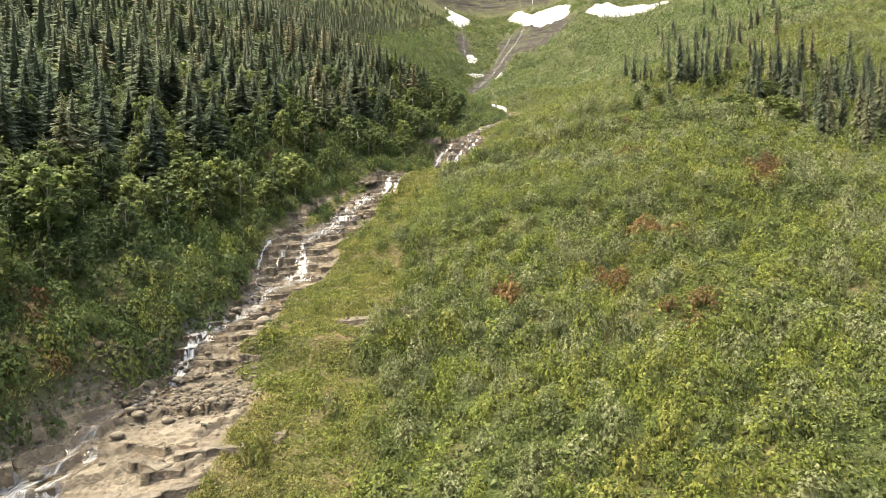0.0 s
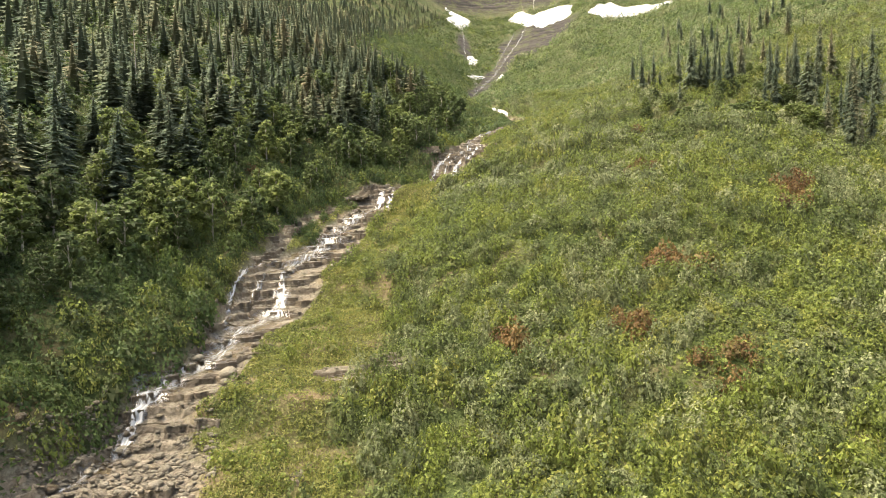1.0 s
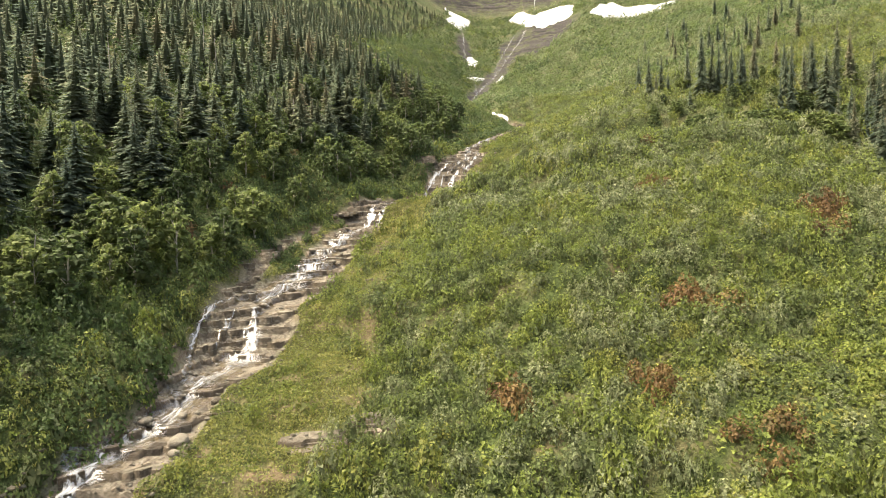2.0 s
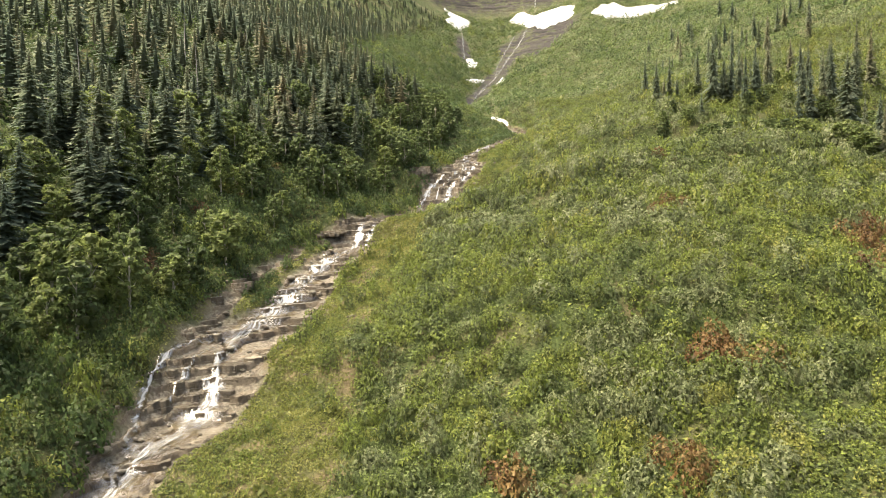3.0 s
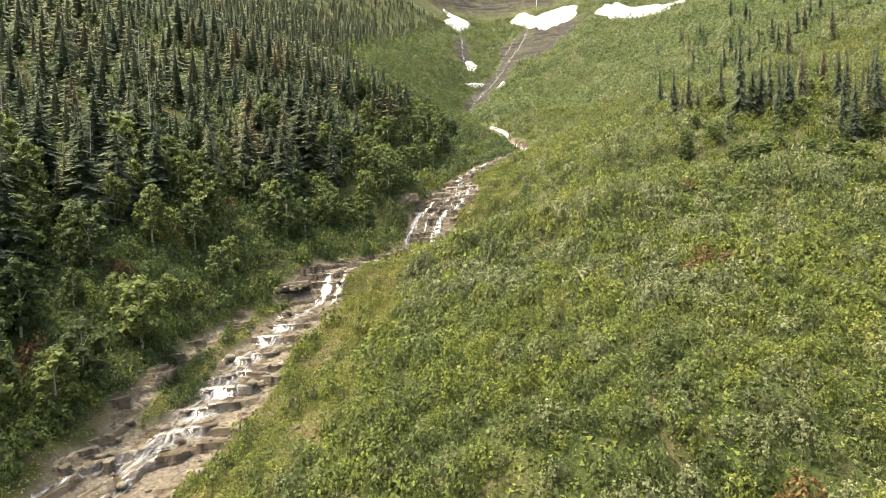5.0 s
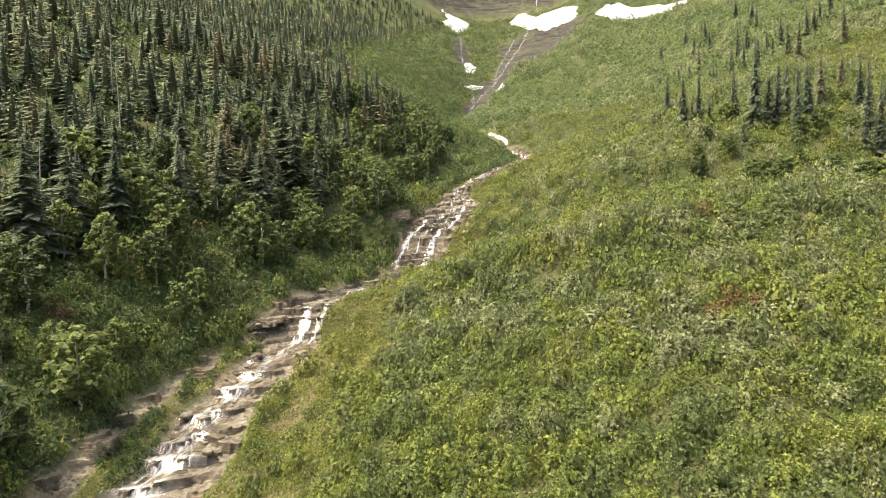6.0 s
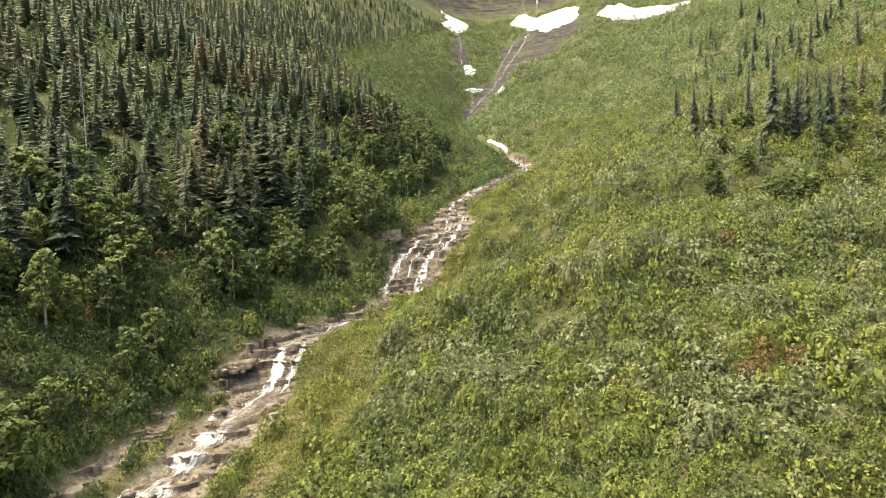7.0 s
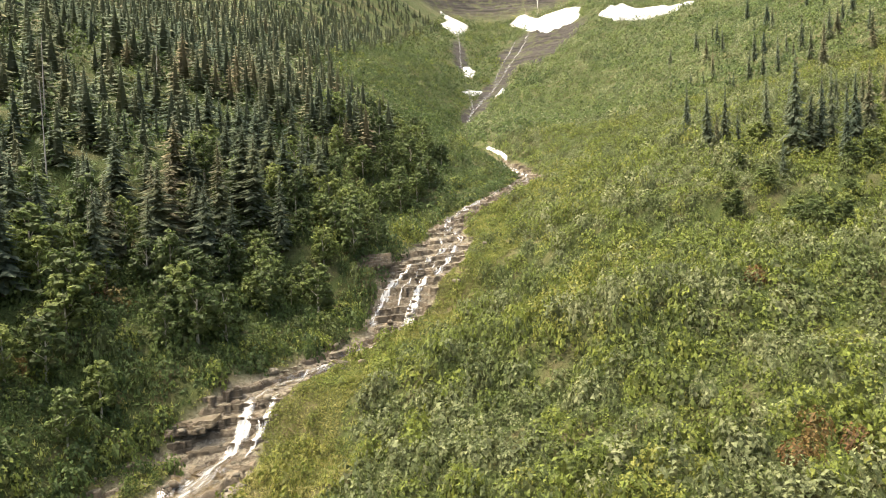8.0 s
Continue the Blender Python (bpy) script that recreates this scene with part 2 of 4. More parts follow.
STREAM = [(-42, -60, -24), (-38, 0, -8), (-36, 30, 1.5), (-32, 50, 8.5), (-28.8, 64, 12.2), (-28.6, 69.8, 13.1), (-28.3, 72.2, 15.6), (-27.3, 75, 16.5), (-25.5, 80, 17.8), (-24.5, 90, 20),
          (-22.8, 99, 21.9), (-22.5, 101.5, 24.0), (-21.5, 112, 26.6), (-19, 121, 29.4), (-18, 130, 31.9), (-14.9, 142.4, 35.2), (-13.2, 151.5, 36.6), (-12.2, 154.5, 39.3), (-7.4, 167, 40.8),
          (-0.2, 180.7, 42.8), (3.4, 192, 45.2), (5.2, 195, 48.9), (8.3, 199, 51.2), (14.5, 237, 61.2), (22.5, 246, 65.5), (34, 280, 71.2), (34.5, 296, 73.9), (27, 314, 79.6)]
STREAM += [(14, 380, 94.5), (24, 480, 118.5), (32.5, 530, 136), (46, 580, 155), (68, 665, 194), (95.5, 745, 243), (105, 790, 268), (110, 870, 312), (112, 1000, 470)]
ALONG = [0, 45, 75, 105, 135, 165, 200, 250, 320, 420, 520, 640, 790]
LEFT_AT = [0, 8, 18, 32, 55, 95, 170]
LEFT_RISE = [[5.5, 10.2, 12.9, 17.7, 32.1, 58.4], [8.1, 13.9, 16.3, 20.2, 32.4, 56.3], [6.5, 12.5, 15.8, 22.0, 33.0, 54.6], [4.2, 7.3, 11.8, 23.0, 33.4, 53.3],
             [1.8, 8.9, 14.4, 24.0, 33.6, 52.9], [2.4, 8.0, 13.8, 21.0, 34.6, 53.4], [1.2, 4.1, 11.0, 20.0, 33.5, 54.0], [-1.5, 0.0, 6.0, 17.5, 34.8, 58.3],
             [5.5, 9.9, 14.8, 23.5, 38.3, 66.2], [6.7, 14.6, 24.8, 37.6, 51.7, 72.7], [3.6, 10.1, 21.1, 36.6, 51.3, 73.5], [0.3, 2.0, 4.9, 17.7, 32.2, 70.8],
             [-2.9, -6.0, -9.0, -9.2, 4.3, 66.4]]
RIGHT_AT = [0, 8, 20, 40, 70, 120, 200]
RIGHT_RISE = [[0.8, 2.0, 6.0, 11.7, 17.3, 34.5], [1.2, -0.8, 3.6, 8.5, 13.6, 33.3], [-0.2, -0.5, 1.2, 5.0, 10.6, 32.8], [0.0, 1.2, 6.4, 8.7, 9.9, 33.7],
              [0.2, 3.0, 6.0, 11.8, 12.2, 36.1], [0.4, 3.9, 9.4, 13.6, 15.8, 39.9], [1.8, 4.5, 11.0, 15.0, 19.8, 44.3], [1.6, 4.6, 11.8, 22.1, 26.0, 48.3],
              [4.4, 9.0, 10.4, 17.1, 27.9, 53.4], [3.9, 6.8, 7.7, 9.2, 35.9, 61.2], [2.0, 4.0, 10.3, 15.7, 37.5, 64.0], [1.7, 5.5, 10.3, 25.0, 31.9, 59.6],
              [1.5, 3.8, 7.9, 25.3, 13.5, 50.0]]
# the rocky bed: how far it reaches to either side of the stream's line
BED_AT = [-60, 30, 50, 64, 72, 80, 90, 101, 112, 125, 142, 153, 167, 180, 193, 200, 220, 237, 250, 270, 296, 316, 346]
BED_LEFT = [5, 5, 5.5, 4.6, 3, 3, 4, 7.2, 8.0, 9.2, 9, 7.5, 5, 4.5, 8, 9, 6, 5, 4, 5, 3.2, 2.4, 0.5]
BED_RIGHT = [10, 13, 13, 9, 6, 5, 4.5, 5, 6, 5.5, 4.5, 2.5, 2, 1.6, 4, 4, 4, 4, 6, 8, 5, 3.4, 1.5]


def curve(xs, ys, x):
    """Smooth curve through the knots; x is an array."""
    xs, ys = np.asarray(xs, float), np.asarray(ys, float)
    x = np.clip(x, xs[0], xs[-1])
    i = np.clip(np.searchsorted(xs, x) - 1, 0, len(xs) - 2)
    h = np.diff(xs)
    d = np.diff(ys) / h
    m = np.empty(len(xs))
    m[0], m[-1], m[1:-1] = d[0], d[-1], (d[:-1] * h[1:] + d[1:] * h[:-1]) / (h[1:] + h[:-1])
    u = (x - xs[i]) / h[i]
    return ys[i] * (2 * u**3 - 3 * u * u + 1) + ys[i + 1] * (3 * u * u - 2 * u**3) + h[i] * (m[i] * (u**3 - 2 * u * u + u) + m[i + 1] * (u**3 - u * u))


ST = np.array(STREAM, float)


def stream_x(y):
    return curve(ST[:, 1], ST[:, 0], y)


def stream_z(y):
    low = np.minimum(np.asarray(y, float) + 60, 0) * 0.27
    return curve(ST[:, 1], ST[:, 2], y) + low


def bump_field(x, y, size, seed):
    """Smooth random relief between -1 and 1, about one bump every `size` metres."""
    u, v = np.asarray(x, float) / size, np.asarray(y, float) / size
    i, j = np.floor(u), np.floor(v)
    a, b = u - i, v - j
    a, b = a * a * (3 - 2 * a), b * b * (3 - 2 * b)

    def h(p, q):
        s = np.sin(p * 127.1 + q * 311.7 + seed * 74.7) * 43758.5453
        return 2 * (s - np.floor(s)) - 1
    return (h(i, j) * (1 - a) + h(i + 1, j) * a) * (1 - b) + (h(i, j + 1) * (1 - a) + h(i + 1, j + 1) * a) * b


def rise(table, at, a, y):
    cols = np.array([curve(at, row, a) for row in np.eye(len(at))])
    full = np.hstack([np.zeros((len(table), 1)), np.array(table)])
    rows = np.array([curve(ALONG, row, y) for row in np.eye(len(ALONG))])
    return (rows * (full @ cols)).sum(0) + np.maximum(a - at[-1], 0) * 0.42


def bed_mask(x, y):
    """1 in the stream's rocky bed, 0 outside, soft and ragged at the edge."""
    s = x - stream_x(y)
    w = np.where(s < 0, np.interp(y, BED_AT, BED_LEFT), np.interp(y, BED_AT, BED_RIGHT))
    return np.clip((w - np.abs(s) + 1.3 * bump_field(x, y, 3.5, 3)) / 1.2, 0, 1) * (1 - green_strip(x, y))


def green_strip(x, y):
    """1 on the leafy strip between the stream and the dry ledges of its shaded bank, and on the islet."""
    s = x - stream_x(y)
    strip = 1.9 - np.abs(s + np.interp(y, [114, 130, 150], [4.6, 4.6, 5.4])) + 0.9 * bump_field(x, y, 3, 15) - 1.5 * np.clip(np.maximum(117 - y, y - 147) / 2, 0, 2)
    return np.clip(strip, 0, 1)


def land(x, y):
    x, y = np.broadcast_arrays(np.asarray(x, float), np.asarray(y, float))
    shape = x.shape
    x, y = x.ravel(), y.ravel()
    s = x - stream_x(y)
    w = np.maximum(np.where(s < 0, np.interp(y, BED_AT, BED_LEFT), np.interp(y, BED_AT, BED_RIGHT)), 0.5)
    a = np.abs(s) * np.clip(np.abs(s) / (w * 1.1), 0, 1)
    z = stream_z(y) + np.where(s < 0, rise(LEFT_RISE, LEFT_AT, a, y), rise(RIGHT_RISE, RIGHT_AT, a, y))
    far = np.clip((y - 250) / 300, 0, 1)
    away = np.clip((np.abs(s) - 4) / 12, 0, 1)
    z = z + away * (0.9 * bump_field(x, y, 14, 1) + 0.35 * bump_field(x, y, 5, 2) + 2.2 * far * bump_field(x, y, 37, 4))
    z = z - 0.7 * bed_mask(x, y)
    c = cliff_mask(x, y)
    chute = np.clip((np.abs(x - stream_x(y) + 4) - 8) / 6, 0, 1) * np.clip((np.abs(x - 25) - 5) / 5, 0, 1)
    step = 4.5
    k = z / step + 0.35 * bump_field(x, y, 60, 8)
    terraced = (np.floor(k) + np.clip((k - np.floor(k)) * 3.0 - 1.0, 0, 1) - 0.35 * bump_field(x, y, 60, 8)) * step
    k = 0.75 * c * chute
    z = z * (1 - k) + terraced * k + c * chute * 1.5 * bump_field(x, y, 9, 9)
    return z.reshape(shape)


def cliff_mask(x, y):
    """Bare rock: round the high fall, and the headwall above the snow."""
    wob = 14 * bump_field(x, y, 45, 5) + 6 * bump_field(x, y, 14, 6)
    fall = 1 - np.hypot((x - (stream_x(y) + 22)) / 42, (y - 708) / 58) + wob / 60
    gully = 1 - np.hypot((x - 25) / 8, (y - 670) / 60) + wob / 60
    wall = (y - 845 + 0.12 * np.abs(x - 110) + wob) / 40
    strip = (1 - np.abs(x - stream_x(y) - 1.5) / 8.5 + wob / 40) * np.clip((y - 465) / 15, 0, 1) * np.clip((700 - y) / 15, 0, 1)
    return np.clip(np.maximum(np.maximum(fall * 4, gully * 3), np.maximum(wall, strip * 3)), 0, 1)


# ---- mesh helpers ----


def mesh_of(name, verts, faces, mat, point=None, smooth=False):
    """A mesh from arrays: verts (n, 3), faces (k, 3) or (k, 4), and float values for the points."""
    me = bpy.data.meshes.new(name)
    verts, faces = np.asarray(verts, np.float32), np.asarray(faces, np.int32)
    k, w = faces.shape
    me.vertices.add(len(verts))
    me.vertices.foreach_set("co", verts.ravel())
    me.loops.add(k * w)
    me.loops.foreach_set("vertex_index", faces.ravel())
    me.polygons.add(k)
    me.polygons.foreach_set("loop_start", np.arange(0, k * w, w, dtype=np.int32))
    if smooth:
        me.polygons.foreach_set("use_smooth", np.ones(k, bool))
    me.update(calc_edges=True)
    for key, values in (point or {}).items():
        me.attributes.new(key, 'FLOAT', 'POINT').data.foreach_set("value", np.asarray(values, np.float32))
    me.materials.append(mat)
    return me


def part(name, data, parent, label=""):
    ob = new(name, data)
    ob.parent = parent
    return tagged(ob, label)


def grid_faces(ny, nx):
    i = np.arange(ny * nx).reshape(ny, nx)
    return np.stack([i[:-1, :-1], i[:-1, 1:], i[1:, 1:], i[1:, :-1]], -1).reshape(-1, 4)


def unit(v):
    return v / np.maximum(np.linalg.norm(v, axis=-1, keepdims=True), 1e-9)


def darts(centre, normal, size):
    """Leaf clumps as single triangles."""
    n = len(centre)
    normal = unit(normal)
    a = unit(np.cross(normal, rng.normal(size=(n, 3))))
    b = np.cross(normal, a)
    size = np.reshape(size, (-1, 1))
    return np.stack([centre + a * size * 0.75, centre - a * size * 0.45 + b * size * 0.5, centre - a * size * 0.45 - b * size * 0.5], 1).reshape(-1, 3)


def scatter_joined(name, templates, xs, ys, zs, sizes, heights, mat, tints, label, category, corners=4, lean=0.0):
    """Many plants in one mesh of kind stuff; lean: how far each follows the fall of the ground."""
    steep_x, steep_y = (land(xs + 1.0, ys) - land(xs - 1.0, ys)) / 2, (land(xs, ys + 1.0) - land(xs, ys - 1.0)) / 2
    V, T, C = [], [], []
    which = rng.integers(0, len(templates), len(xs))
    turn = rng.uniform(0, 2 * np.pi, len(xs))
    for k, t in enumerate(templates):
        idx = np.nonzero(which == k)[0]
        if not len(idx):
            continue
        c, s = np.cos(turn[idx])[:, None], np.sin(turn[idx])[:, None]
        x = (t[None, :, 0] * c - t[None, :, 1] * s) * sizes[idx][:, None] + xs[idx][:, None]
        y = (t[None, :, 0] * s + t[None, :, 1] * c) * sizes[idx][:, None] + ys[idx][:, None]
        z = t[None, :, 2] * heights[idx][:, None] + zs[idx][:, None] + lean * (steep_x[idx][:, None] * (x - xs[idx][:, None]) + steep_y[idx][:, None] * (y - ys[idx][:, None]))
        V.append(np.stack([x, y, z], -1).reshape(-1, 3))
        T.append(np.repeat(tints[idx], len(t)))
        C.append(np.tile(t[:, 3], len(idx)))
    V, T, C = np.vstack(V), np.concatenate(T), np.concatenate(C)
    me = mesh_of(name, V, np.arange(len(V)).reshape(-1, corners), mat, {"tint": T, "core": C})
    return tagged(new(name, me), label, category, kind="stuff")


# ---- ground ----
def side_of(x, y):
    return x - stream_x(y)


# ---- shrubs of the open slope ----
def grass_reach(y):
    """How far the grassy strip reaches beyond the rocky bed on the sunny side."""
    return np.interp(y, [30, 60, 85, 105, 130, 160, 190, 230, 260, 300], [11, 10.5, 13, 10, 8.5, 9, 10, 6, 4, 1])


def shrub_cover(x, y):
    s = side_of(x, y)
    wr, wl = np.interp(y, BED_AT, BED_RIGHT), np.interp(y, BED_AT, BED_LEFT)
    sunny = (s > wr + grass_reach(y) + 3 * bump_field(x, y, 8, 21))
    shady = (s < -wl + np.interp(y, [60, 75, 90], [1.6, 1.0, 0.2]) + 1.2 * bump_field(x, y, 8, 22))
    return sunny, shady


def scar_mask(x, y):
    """Bare soil and stones where the bank above the stream has slipped."""
    s = side_of(x, y)
    m = 0 * s
    for a, b, p, q in ((15.5, 101, 1.6, 4), (14.5, 113, 1.4, 4.5), (14.5, 127, 1.5, 5), (9, 131, 1.6, 9), (15, 79, 3.2, 3.5), (18, 86, 2.2, 2.6), (10, 63, 2.5, 2.0)):
        m = np.maximum(m, 1.5 - 1.5 * np.hypot((s - a) / p, (y - b) / q))
    return np.clip(m + (0.5 * bump_field(x, y, 2.2, 14) + 0.5 * bump_field(x, y, 0.9, 16)) * (m > -0.5), 0, 1)


def ground_sheet():
    ss = np.concatenate([-np.geomspace(1400, 112, 24), np.arange(-110, -45, 2.6), np.arange(-45, -12, 1.6), np.arange(-12, 18, 0.9), np.arange(18, 60, 2.0), np.arange(60, 172, 2.4), np.geomspace(174, 1400, 34)])
    yy = np.concatenate([-np.geomspace(1500, 40, 22), np.arange(-35, 20, 3.0), np.arange(20, 205, 1.5), np.arange(205, 330, 2.2), np.arange(330, 600, 3.5), np.arange(600, 900, 3.2), np.arange(900, 1010, 5.0)])
    S, Y = np.meshgrid(ss, yy)
    fade = np.clip(1 - (np.abs(S) - 200) / 400, 0, 1)
    X = S + stream_x(Y) * fade
    Z = land(X, Y)
    bed = bed_mask(X, Y)
    s = X - stream_x(Y)
    bank = np.clip(1 - np.abs(s + np.interp(Y, BED_AT, BED_LEFT) + 2.2) / 2.6, 0, 1) * np.interp(Y, [45, 54, 74, 80, 180, 190], [0, 0.7, 0.8, 0.2, 0.2, 0]) * np.clip(0.45 + bump_field(X, Y, 7, 12), 0, 1)
    scar = scar_mask(X.ravel(), Y.ravel()).reshape(X.shape)
    high = np.clip((Y - 740) / 60, 0, 1) * np.clip(0.3 + 0.9 * bump_field(X, Y, 18, 13), 0, 1) * 0.2
    soil = np.clip(np.maximum(np.maximum(bank * 1.2, 0.8 * scar), high), 0, 1)
    sunny, shady = shrub_cover(X.ravel(), Y.ravel())
    thicket_floor = (sunny | shady).astype(float).reshape(X.shape) * np.clip((900 - Y) / 60, 0, 1)
    me = mesh_of("ground", np.stack([X, Y, Z], -1).reshape(-1, 3), grid_faces(*S.shape), GROUND,
                 {"bed": bed.ravel(), "thicket_floor": thicket_floor.ravel(), "soil": soil.ravel(), "cliff": cliff_mask(X.ravel(), Y.ravel())}, smooth=True)
    return tagged(new("ground", me), "mountain hillside of grass, herbs and brown soil", "ground", kind="structure")


ground_sheet()

# ---- plant shapes (unit size: radius 1, height 1) ----


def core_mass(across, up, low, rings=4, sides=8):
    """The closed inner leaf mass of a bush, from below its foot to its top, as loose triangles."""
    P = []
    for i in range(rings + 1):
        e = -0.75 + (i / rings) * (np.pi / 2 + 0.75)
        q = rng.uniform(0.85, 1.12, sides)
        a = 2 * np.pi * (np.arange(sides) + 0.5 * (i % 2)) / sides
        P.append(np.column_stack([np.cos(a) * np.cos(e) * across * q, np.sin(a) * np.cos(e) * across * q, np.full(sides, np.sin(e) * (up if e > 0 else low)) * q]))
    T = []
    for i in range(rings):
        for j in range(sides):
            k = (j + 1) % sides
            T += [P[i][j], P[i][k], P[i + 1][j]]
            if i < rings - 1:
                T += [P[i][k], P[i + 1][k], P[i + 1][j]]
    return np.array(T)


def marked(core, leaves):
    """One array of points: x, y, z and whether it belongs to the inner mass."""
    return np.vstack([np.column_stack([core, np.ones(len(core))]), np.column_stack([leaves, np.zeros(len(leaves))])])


def plant_mesh(name, shape, mat):
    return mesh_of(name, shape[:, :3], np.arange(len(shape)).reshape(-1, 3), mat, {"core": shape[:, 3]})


def shrub_shape(clumps, per, leaf):
    """A dome of many small upright leaf clumps round a closed inner mass."""
    a = np.arange(clumps) * 2.4 + rng.uniform(-0.4, 0.4, clumps)
    up = np.clip(1.3 * (np.arange(clumps) + 0.6) / clumps - 0.3 + rng.uniform(-0.06, 0.06, clumps), -0.35, 1)
    side = np.sqrt(1 - up * up * 0.98)
    d = np.column_stack([np.cos(a) * side, np.sin(a) * side, up])
    c = d * np.array([0.80, 0.80, 0.74]) * rng.uniform(0.72, 1.08, (clumps, 1))
    rad = rng.uniform(0.20, 0.32, clumps) * (24 / clumps) ** 0.4
    k = np.repeat(np.arange(clumps), per)
    m = len(k)
    e = unit(rng.normal(size=(m, 3)) + 0.8 * d[k] + [0, 0, 0.55])
    p = c[k] + e * rad[k][:, None] * rng.uniform(0.55, 1.15, (m, 1)) * [1, 1, 1.25]
    leaves = darts(p, 0.6 * e + 0.75 * d[k] + [0, 0, 0.15] + 0.5 * rng.normal(size=(m, 3)), leaf * rng.uniform(0.6, 1.35, m))
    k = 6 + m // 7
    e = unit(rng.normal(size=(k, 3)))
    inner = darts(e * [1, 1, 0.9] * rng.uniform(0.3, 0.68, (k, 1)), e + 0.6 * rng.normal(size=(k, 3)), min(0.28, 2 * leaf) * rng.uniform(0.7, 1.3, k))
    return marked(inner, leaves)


def broadleaf_crown(leaves, leaf):
    """Uneven crown of a young poplar or birch, height 1: separate leafy boughs with gaps between them."""
    n = 19
    h = np.linspace(0.22, 0.93, n)
    r = 0.25 * np.sin(np.clip((h - 0.04) / 0.98, 0, 1) * np.pi) ** 0.65
    ang = np.arange(n) * 2.4 + rng.uniform(-0.5, 0.5, n)
    out = rng.uniform(0.45, 1.0, n)
    lobes = np.column_stack([np.cos(ang) * r * out, np.sin(ang) * r * out, h])
    rad = rng.uniform(0.075, 0.125, n) * (1.2 - 0.4 * h)
    V = []
    for q, w in zip(lobes, rad):
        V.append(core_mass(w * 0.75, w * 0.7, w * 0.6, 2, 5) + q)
    k = rng.integers(0, n, leaves)
    e = unit(rng.normal(size=(leaves, 3)) + [0, 0, 0.45])
    c = lobes[k] + e * rad[k][:, None] * rng.uniform(0.6, 1.2, (leaves, 1))
    return marked(np.vstack(V), darts(c, e + [0, 0, 0.35] + 0.5 * rng.normal(size=(leaves, 3)), leaf * rng.uniform(0.6, 1.3, leaves))), lobes


def conifer_crown(boughs, wide=0.165):
    """Drooping tent-shaped boughs set in a spiral round a slim inner cone, narrowing to a spire; height 1."""
    t = (np.arange(boughs) + rng.uniform(-0.5, 0.5, boughs)).clip(0) / boughs
    z = 0.06 + 0.93 * t ** 1.15
    tier = 1 + 0.16 * np.sin(z * 46 + rng.uniform(0, 6))
    reach = wide * ((1 - z) ** 0.82 * 1.05 + 0.02) * np.interp(z, [0, 0.12, 0.25], [0.7, 0.9, 1])
    R = reach * tier * rng.uniform(0.6, 1.15, boughs)
    a = np.arange(boughs) * 2.4 + rng.uniform(-0.5, 0.5, boughs)
    out, across = np.column_stack([np.cos(a), np.sin(a), 0 * a]), np.column_stack([-np.sin(a), np.cos(a), 0 * a])
    R1, up = R[:, None], np.array([[0, 0, 1.0]])
    root = up * (z + 0.05 * R + 0.008)[:, None]
    drop = rng.uniform(0.25, 0.6, boughs)[:, None]
    tip = up * z[:, None] + out * R1 - up * drop * R1
    rib = lambda f: up * z[:, None] + out * R1 * f - up * drop * R1 * f * f
    w = rng.uniform(0.15, 0.26, boughs)[:, None]
    lo, hi = (rib(0.55) + g * across * R1 * w - up * R1 * 0.16 for g in (1, -1))
    T = [root, lo, tip, root, tip, hi]
    for g in (1, -1):
        side = g * across * rng.uniform(0.30, 0.5, boughs)[:, None] * R1
        f = rng.uniform(0.3, 0.6)
        T += [rib(f), rib(f + 0.2), rib(f + 0.32) + side - up * R1 * 0.16]
    T = np.stack(T, 1)
    e = np.linspace(0, 2 * np.pi, 6)
    cone = []
    for j in range(5):
        p, q = np.array([math.cos(e[j]), math.sin(e[j]), 0]), np.array([math.cos(e[j + 1]), math.sin(e[j + 1]), 0])
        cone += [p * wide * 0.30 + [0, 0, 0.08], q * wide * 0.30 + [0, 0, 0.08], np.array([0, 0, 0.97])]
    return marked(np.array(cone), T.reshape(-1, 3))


def pole(height, r0, r1, sides=6, bend=0.0):
    rows = 5
    v = []
    for i in range(rows):
        f = i / (rows - 1)
        r = r0 + (r1 - r0) * f
        for j in range(sides):
            a = 2 * math.pi * j / sides
            v.append((r * math.cos(a) + bend * f * f, r * math.sin(a), height * f))
    fc = [(i * sides + j, i * sides + (j + 1) % sides, (i + 1) * sides + (j + 1) % sides, (i + 1) * sides + j) for i in range(rows - 1) for j in range(sides)]
    return np.array(v), np.array(fc)


def limb(v, f, start, end, r):
    """Adds a three-sided tapered limb to a trunk's arrays."""
    start, end = np.array(start), np.array(end)
    d = unit(end - start)
    a = unit(np.cross(d, [0.3, 0.2, 0.9]))
    b = np.cross(d, a)
    base = len(v)
    ring = [start + r * (a * math.cos(q) + b * math.sin(q)) for q in (0, 2.1, 4.2)] + [end + 0.3 * r * (a * math.cos(q) + b * math.sin(q)) for q in (0, 2.1, 4.2)]
    return np.vstack([v, ring]), np.vstack([f, [(base + j, base + (j + 1) % 3, base + 3 + (j + 1) % 3, base + 3 + j) for j in range(3)]])


SHRUB_FULL = [shrub_shape(30, 10, 0.122) for _ in range(7)]
SHRUB_HALF = [shrub_shape(22, 9, 0.155) for _ in range(6)]
SHRUB_MID = [shrub_shape(18, 7, 0.155) for _ in range(5)]
SHRUB_FAR = [shrub_shape(11, 5, 0.19) for _ in range(4)]
SPRUCE_FULL = [conifer_crown(210, w) for w in (0.15, 0.17, 0.19, 0.14, 0.16)]
